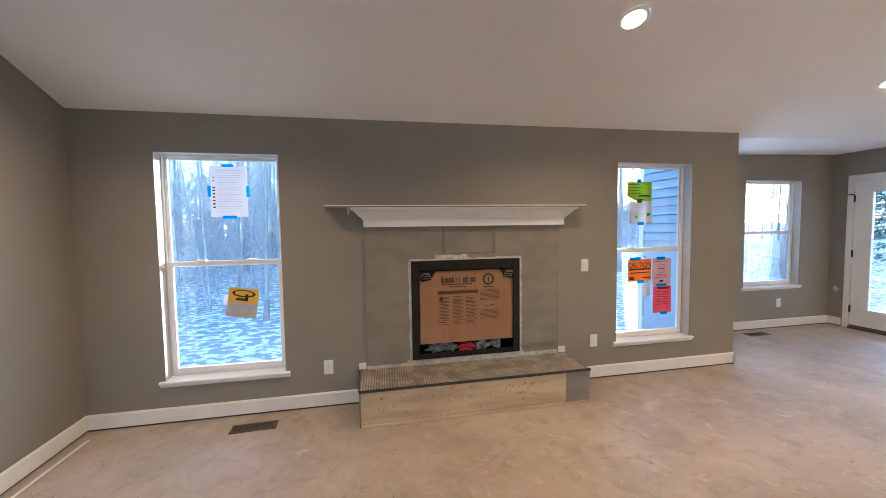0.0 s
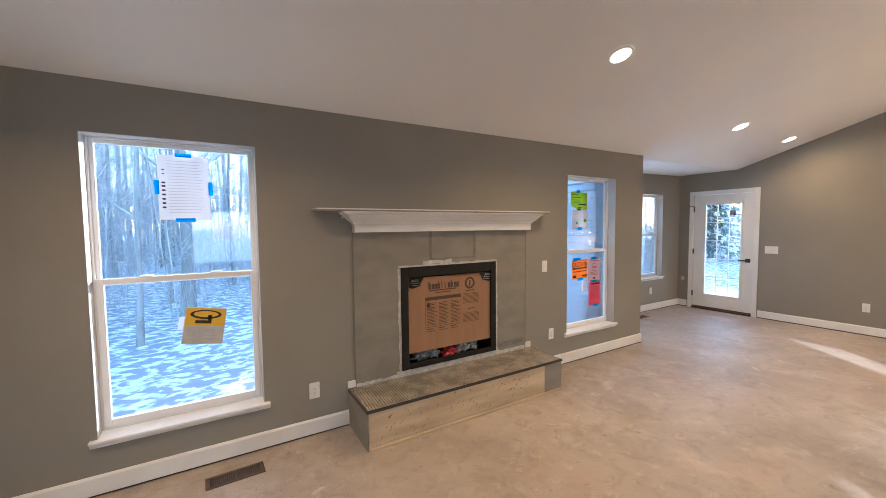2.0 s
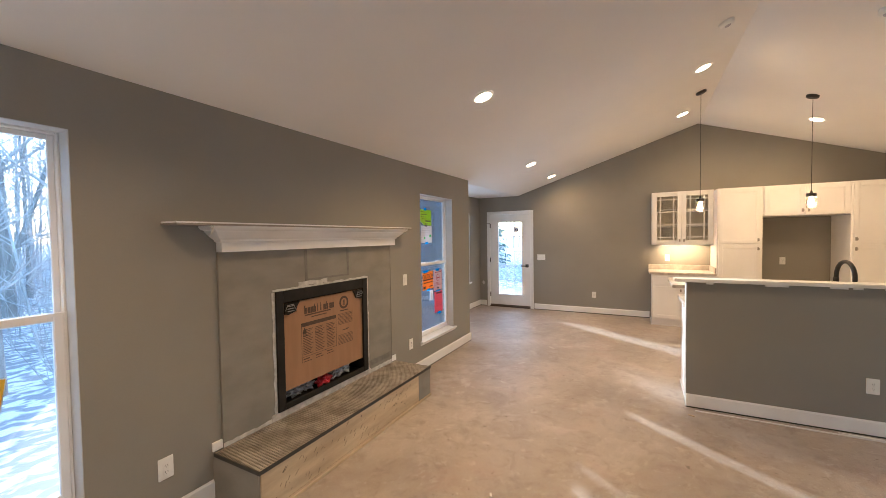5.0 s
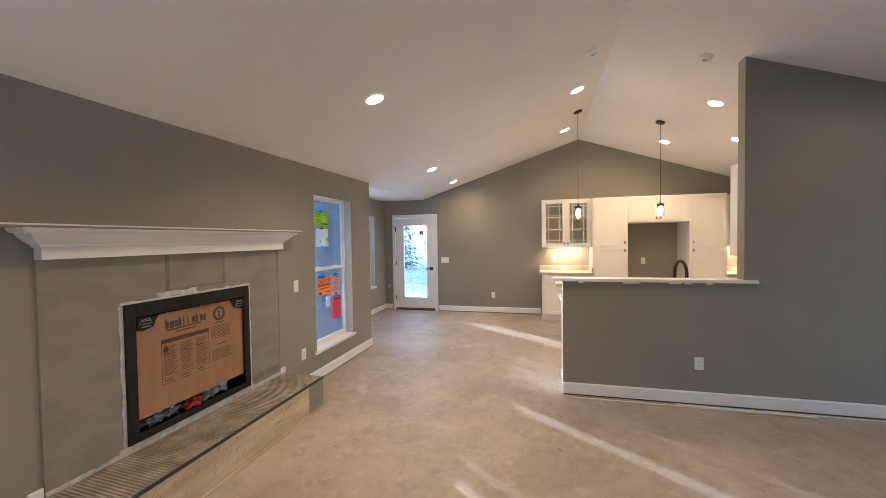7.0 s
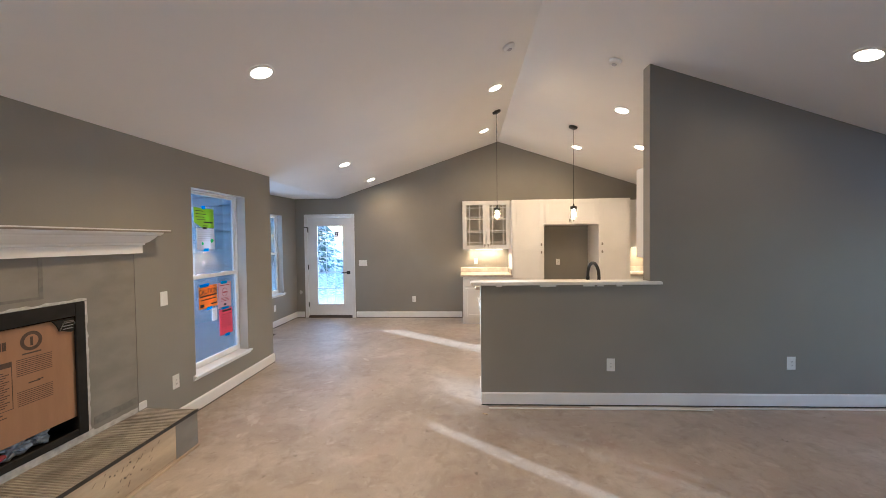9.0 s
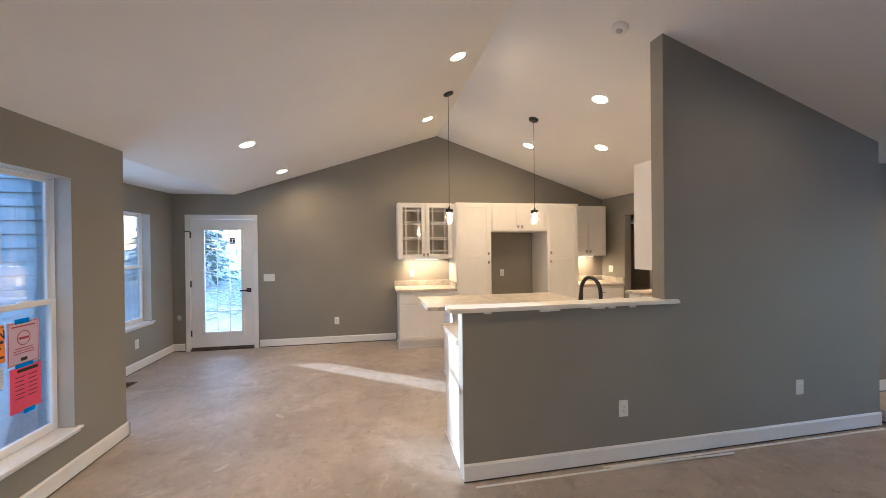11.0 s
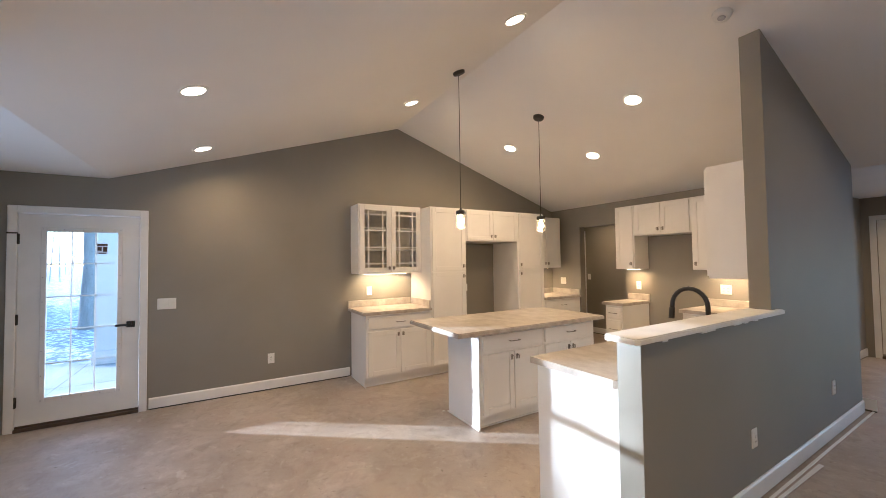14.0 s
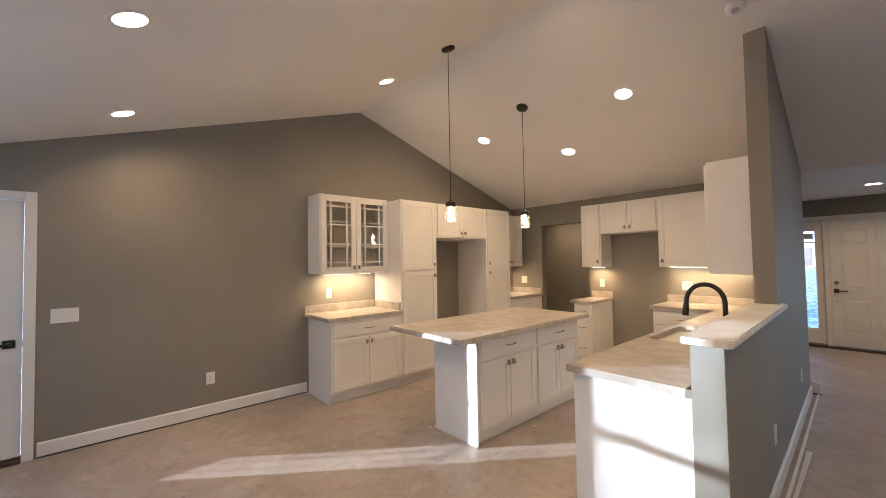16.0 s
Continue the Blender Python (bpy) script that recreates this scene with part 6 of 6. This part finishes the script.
first = set()
placed = 0
tries = 0
while placed < 70 and tries < 4000:
    tries += 1
    x, y = rnd.uniform(-22, 13), rnd.uniform(8.8, 30)
    if not clear_of_sun(x, y, 0.6) or (x > 5.5 and y < 14):
        continue
    k = rnd.choice((0, 0, 1, 2, 2, 3, 3, 4, 4))
    m = pose(x, y, land(x, y), 0, 0, rnd.uniform(0, 360)) @ Matrix.Scale(rnd.uniform(0.8, 1.25), 4)
    if k in first:
        o = copy_thing(kinds[k], m)
        o.matrix_basis = m
    else:
        kinds[k].matrix_basis = m
        first.add(k)
    placed += 1


def far_woods(name, count, region, seed, label, tall=(6, 15), thick=(0.03, 0.10), limbs=12, reach=(0.6, 2.4)):
    rr_ = random.Random(seed)
    b2 = bmesh.new()
    for k in range(count):
        x, y = region(rr_)
        z = land(x, y)
        h, rad = rr_.uniform(*tall), rr_.uniform(*thick)
        top_ = Vector((x + rr_.uniform(-0.7, 0.7), y + rr_.uniform(-0.7, 0.7), z + h))
        lo_ = Vector((x, y, z - 0.3))
        tube(b2, [lo_, lo_.lerp(top_, 0.5), top_], [rad, rad * 0.7, rad * 0.15], 5, cap=False)
        for j in range(limbs):
            q = lo_.lerp(top_, rr_.uniform(0.15, 0.95))
            a, L = rr_.uniform(0, 6.28), rr_.uniform(*reach)
            e = q + Vector((math.cos(a) * L, math.sin(a) * L, rr_.uniform(0.1, 1.0) * L))
            tube(b2, [q, e], [rad * 0.3, 0.006], 3, cap=False)
            for i in range(3):
                q2 = q.lerp(e, rr_.uniform(0.3, 0.9))
                e2 = q2 + Vector((rr_.uniform(-0.7, 0.7), rr_.uniform(-0.7, 0.7), rr_.uniform(0.0, 0.8)))
                tube(b2, [q2, e2], [0.012, 0.005], 3, cap=False)
    return tagged(mesh_object(name, b2, TWIGS), label, "woods", kind="stuff")


def north_region(r_):
    while True:
        x, y = r_.uniform(-60, 45), r_.uniform(24, 75)
        if clear_of_sun(x, y):
            return x, y


def edge_region(r_):
    while True:
        x, y = r_.uniform(-22, 9), r_.uniform(9.0, 26)
        if clear_of_sun(x, y):
            return x, y


far_woods("saplings", 240, edge_region, 9, "slender bare saplings between the trees", (2.5, 7.5), (0.010, 0.030), 14, (0.4, 1.3))
far_woods("far_woods", 1300, north_region, 5, "dense bare winter woods in the distance")


def low_lane(d0, d1):
    """Places along the low sun's way, where only short growth stands."""
    def region(r_):
        return in_lane(r_.uniform(-5.0, 5.4), r_.uniform(d0, d1))
    return region


far_woods("far_woods", 380, low_lane(46, 80), 15, "low young growth far off across the snow", (3.2, 6.0), (0.02, 0.06), 12, (0.5, 1.6))
far_woods("saplings", 150, low_lane(19, 46), 16, "short bare saplings standing in the snow", (0.9, 1.9), (0.008, 0.018), 9, (0.2, 0.6))
far_woods("far_woods", 160, lambda r_: (r_.uniform(42, 80), r_.uniform(-30, 45)), 6, "dense bare winter woods in the distance")
# undergrowth along the edge of the woods
b = bmesh.new()
rnd = random.Random(8)
for k in range(2300):
    while True:
        x, y = rnd.uniform(-26, 14), rnd.uniform(7.8, 36)
        if clear_of_sun(x, y):
            break
    z = land(x, y)
    p = Vector((x, y, z - 0.05))
    for j in range(4):
        e = p + Vector((rnd.uniform(-0.5, 0.5), rnd.uniform(-0.5, 0.5), rnd.uniform(0.4, 1.5) * (1 if k % 3 else 2.2)))
        q = p.lerp(e, 0.5) + Vector((rnd.uniform(-0.1, 0.1), rnd.uniform(-0.1, 0.1), 0))
        tube(b, [p, q, e], [0.006, 0.004, 0.0025], 3, cap=False)
        tube(b, [q, q + Vector((rnd.uniform(-0.4, 0.4), rnd.uniform(-0.4, 0.4), rnd.uniform(0.0, 0.5)))], [0.005, 0.003], 3, cap=False)
tagged(mesh_object("undergrowth", b, TWIGS), "tangle of bare brush at the edge of the woods", "brush", kind="stuff")


def spruce(x, y, h, seed, label):
    rr_ = random.Random(seed)
    t_ = thing("spruce_tree", (x, y, land(x, y)), label, "tree", "evergreen trees")
    b2 = bmesh.new()
    tube(b2, [(0, 0, -0.2), (0, 0, h)], [0.14, 0.02], 8)
    part("trunk", b2, BARK, t_)
    b2, b3 = bmesh.new(), bmesh.new()
    z = 0.5
    while z < h:
        reach = (h - z) * 0.34 + 0.1
        for k in range(13):
            a = rr_.uniform(0, 6.28)
            L = reach * rr_.uniform(0.7, 1.1)
            e = Vector((math.cos(a) * L, math.sin(a) * L, -0.22 * L + rr_.uniform(-0.05, 0.1)))
            side = Vector((-math.sin(a), math.cos(a), 0))
            for j in range(7):
                f0 = j / 7
                q = Vector((0, 0, z)) + e * f0
                wd = 0.22 * (1 - f0) * min(1.0, L) + 0.05
                for s_ in (-1, 1):
                    tip = q + e.normalized() * 0.28 + side * s_ * wd + Vector((0, 0, -0.10 + rr_.uniform(-0.05, 0.05)))
                    tgt = b3 if rr_.random() < 0.4 else b2
                    v = [tgt.verts.new(p_) for p_ in (q, q + e.normalized() * 0.16 + Vector((0, 0, 0.03)), tip, q - e.normalized() * 0.02 + side * s_ * wd * 0.5 + Vector((0, 0, -0.06)))]
                    tgt.faces.new(v)
        z += 0.13 + 0.012 * (h - z)
    part("crown", b2, NEEDLES, t_)
    part("snow_load", b3, SNOW, t_, "snow lying on the boughs")
    return t_


spruce(22.0, 10.4, 6.5, 2, "dark spruce with snow on its boughs")
spruce(27.0, 14.5, 7.0, 3, "dark spruce with snow on its boughs")

# porch
solid("porch_slab", CONCRETE, "grey concrete porch slab outside the patio door", "porch", EAST + 0.161, 10.2, 0.6, 5.0, -0.60, -0.06, bevel=0.01, kind="structure")

pp = thing("porch_post", (9.95, 4.065, -0.06), "square white porch post on the concrete slab", "post")
block("shaft", SIDING_TRIM, pp, -0.15, 0.15, -0.15, 0.15, 0.0, 2.9, bevel=0.008)
block("plinth", SIDING_TRIM, pp, -0.18, 0.18, -0.18, 0.18, 0.0005, 0.22, bevel=0.01)
b = bmesh.new()
for q in ((7.0, 10.19, 4.310, 4.316), (8.55, 8.556, 0.61, 4.99)):
    box(b, q[0], q[1], q[2], q[3], -0.0596, -0.0585)
tagged(mesh_object("porch_joint", b, SLOT_DARK), "dark saw-cut joints in the porch slab", "joint", kind="structure")
# trees at in_lane places are added to block or thin the sun indoors
for (x, y), s_, k in (((17.0, 5.96), 1.35, 1), ((0.38, 8.5), 0.45, 1), ((-1.9, 8.6), 0.8, 3), ((-4.6, 8.9), 0.7, 3), (in_lane(0.10, 16.5), 0.8, 1), (in_lane(1.685, 10.0), 1.15, 0), (in_lane(1.8, 31.0), 1.1, 4), (in_lane(2.25, 24.0), 0.95, 4), (in_lane(2.0, 36.0), 1.2, 3), (in_lane(1.95, 28.0), 0.9, 2), (in_lane(2.35, 27.0), 1.0, 4), (in_lane(2.33, 14.0), 1.6, 0), (in_lane(2.15, 33.0), 1.1, 2), (in_lane(2.4, 21.5), 0.8, 2), (in_lane(2.05, 22.0), 0.8, 4), (in_lane(0.75, 34.0), 1.1, 2)):
    m = pose(x, y, land(x, y), 1, -1, 40 * x) @ Matrix.Scale(s_, 4)
    o = copy_thing(kinds[k], m)
    o.matrix_basis = m


# ---- lap siding on the outside of the nook ----
nw = bpy.data.objects["wall_nook_west"]
bm = bmesh.new()
prism(bm, [(JOG - 0.1600, 0.0), (JOG - 0.1605, 0.100), (JOG - 0.166, 0.099), (JOG - 0.200, 0.0)], 3.540, 4.455, "y")
first_board = mesh_object("siding_board", bm, SIDING)
first_board.parent = nw
first_board.location.z = -0.42
for k in range(1, 27):
    o = new("siding_board", first_board.data)
    o.parent = nw
    o.location.z = -0.42 + 0.106 * k
cb = solid("trim_corner_board", SIDING_TRIM, "white corner board of the nook outside", "trim", JOG - 0.204, JOG - 0.1602, 4.4555, 4.535, -0.5, 2.38, bevel=0.003, kind="structure")
# far house across the street
fh = thing("far_house", (6.0, -62.0, land(6, -62)), "far brick house with a snowy roof", "house")
block("wall", BRICK_FAR, fh, -7, 7, -4, 4, -0.5, 3.0)
b = bmesh.new()
prism(b, [(-4.6, 2.9), (0.0, 5.4), (4.6, 2.9), (4.6, 2.75), (-4.6, 2.75)], -7.5, 7.5, "x")
part("roof", b, ROOF_FAR, fh)
for x in (-4.5, -1.5, 4.2):
    wn_ = block("window", SIDING_TRIM, fh, x - 0.7, x + 0.7, 4.0, 4.06, 1.0, 2.3)
    block("pane", SLOT_DARK, wn_, x - 0.6, x + 0.6, 4.055, 4.075, 1.1, 2.2)
block("door", DARK_DOOR, fh, 1.0, 1.95, 4.0, 4.05, 0.0, 2.1)

# small printed and spattered marks, joined
for ob in list(bpy.data.objects):
    if ob.name.split(".")[0] in ("emblem", "marker_blot", "pictogram", "stain", "staple_mark", "wordmark") and ob.type == "MESH":
        tagged(ob, kind="stuff")
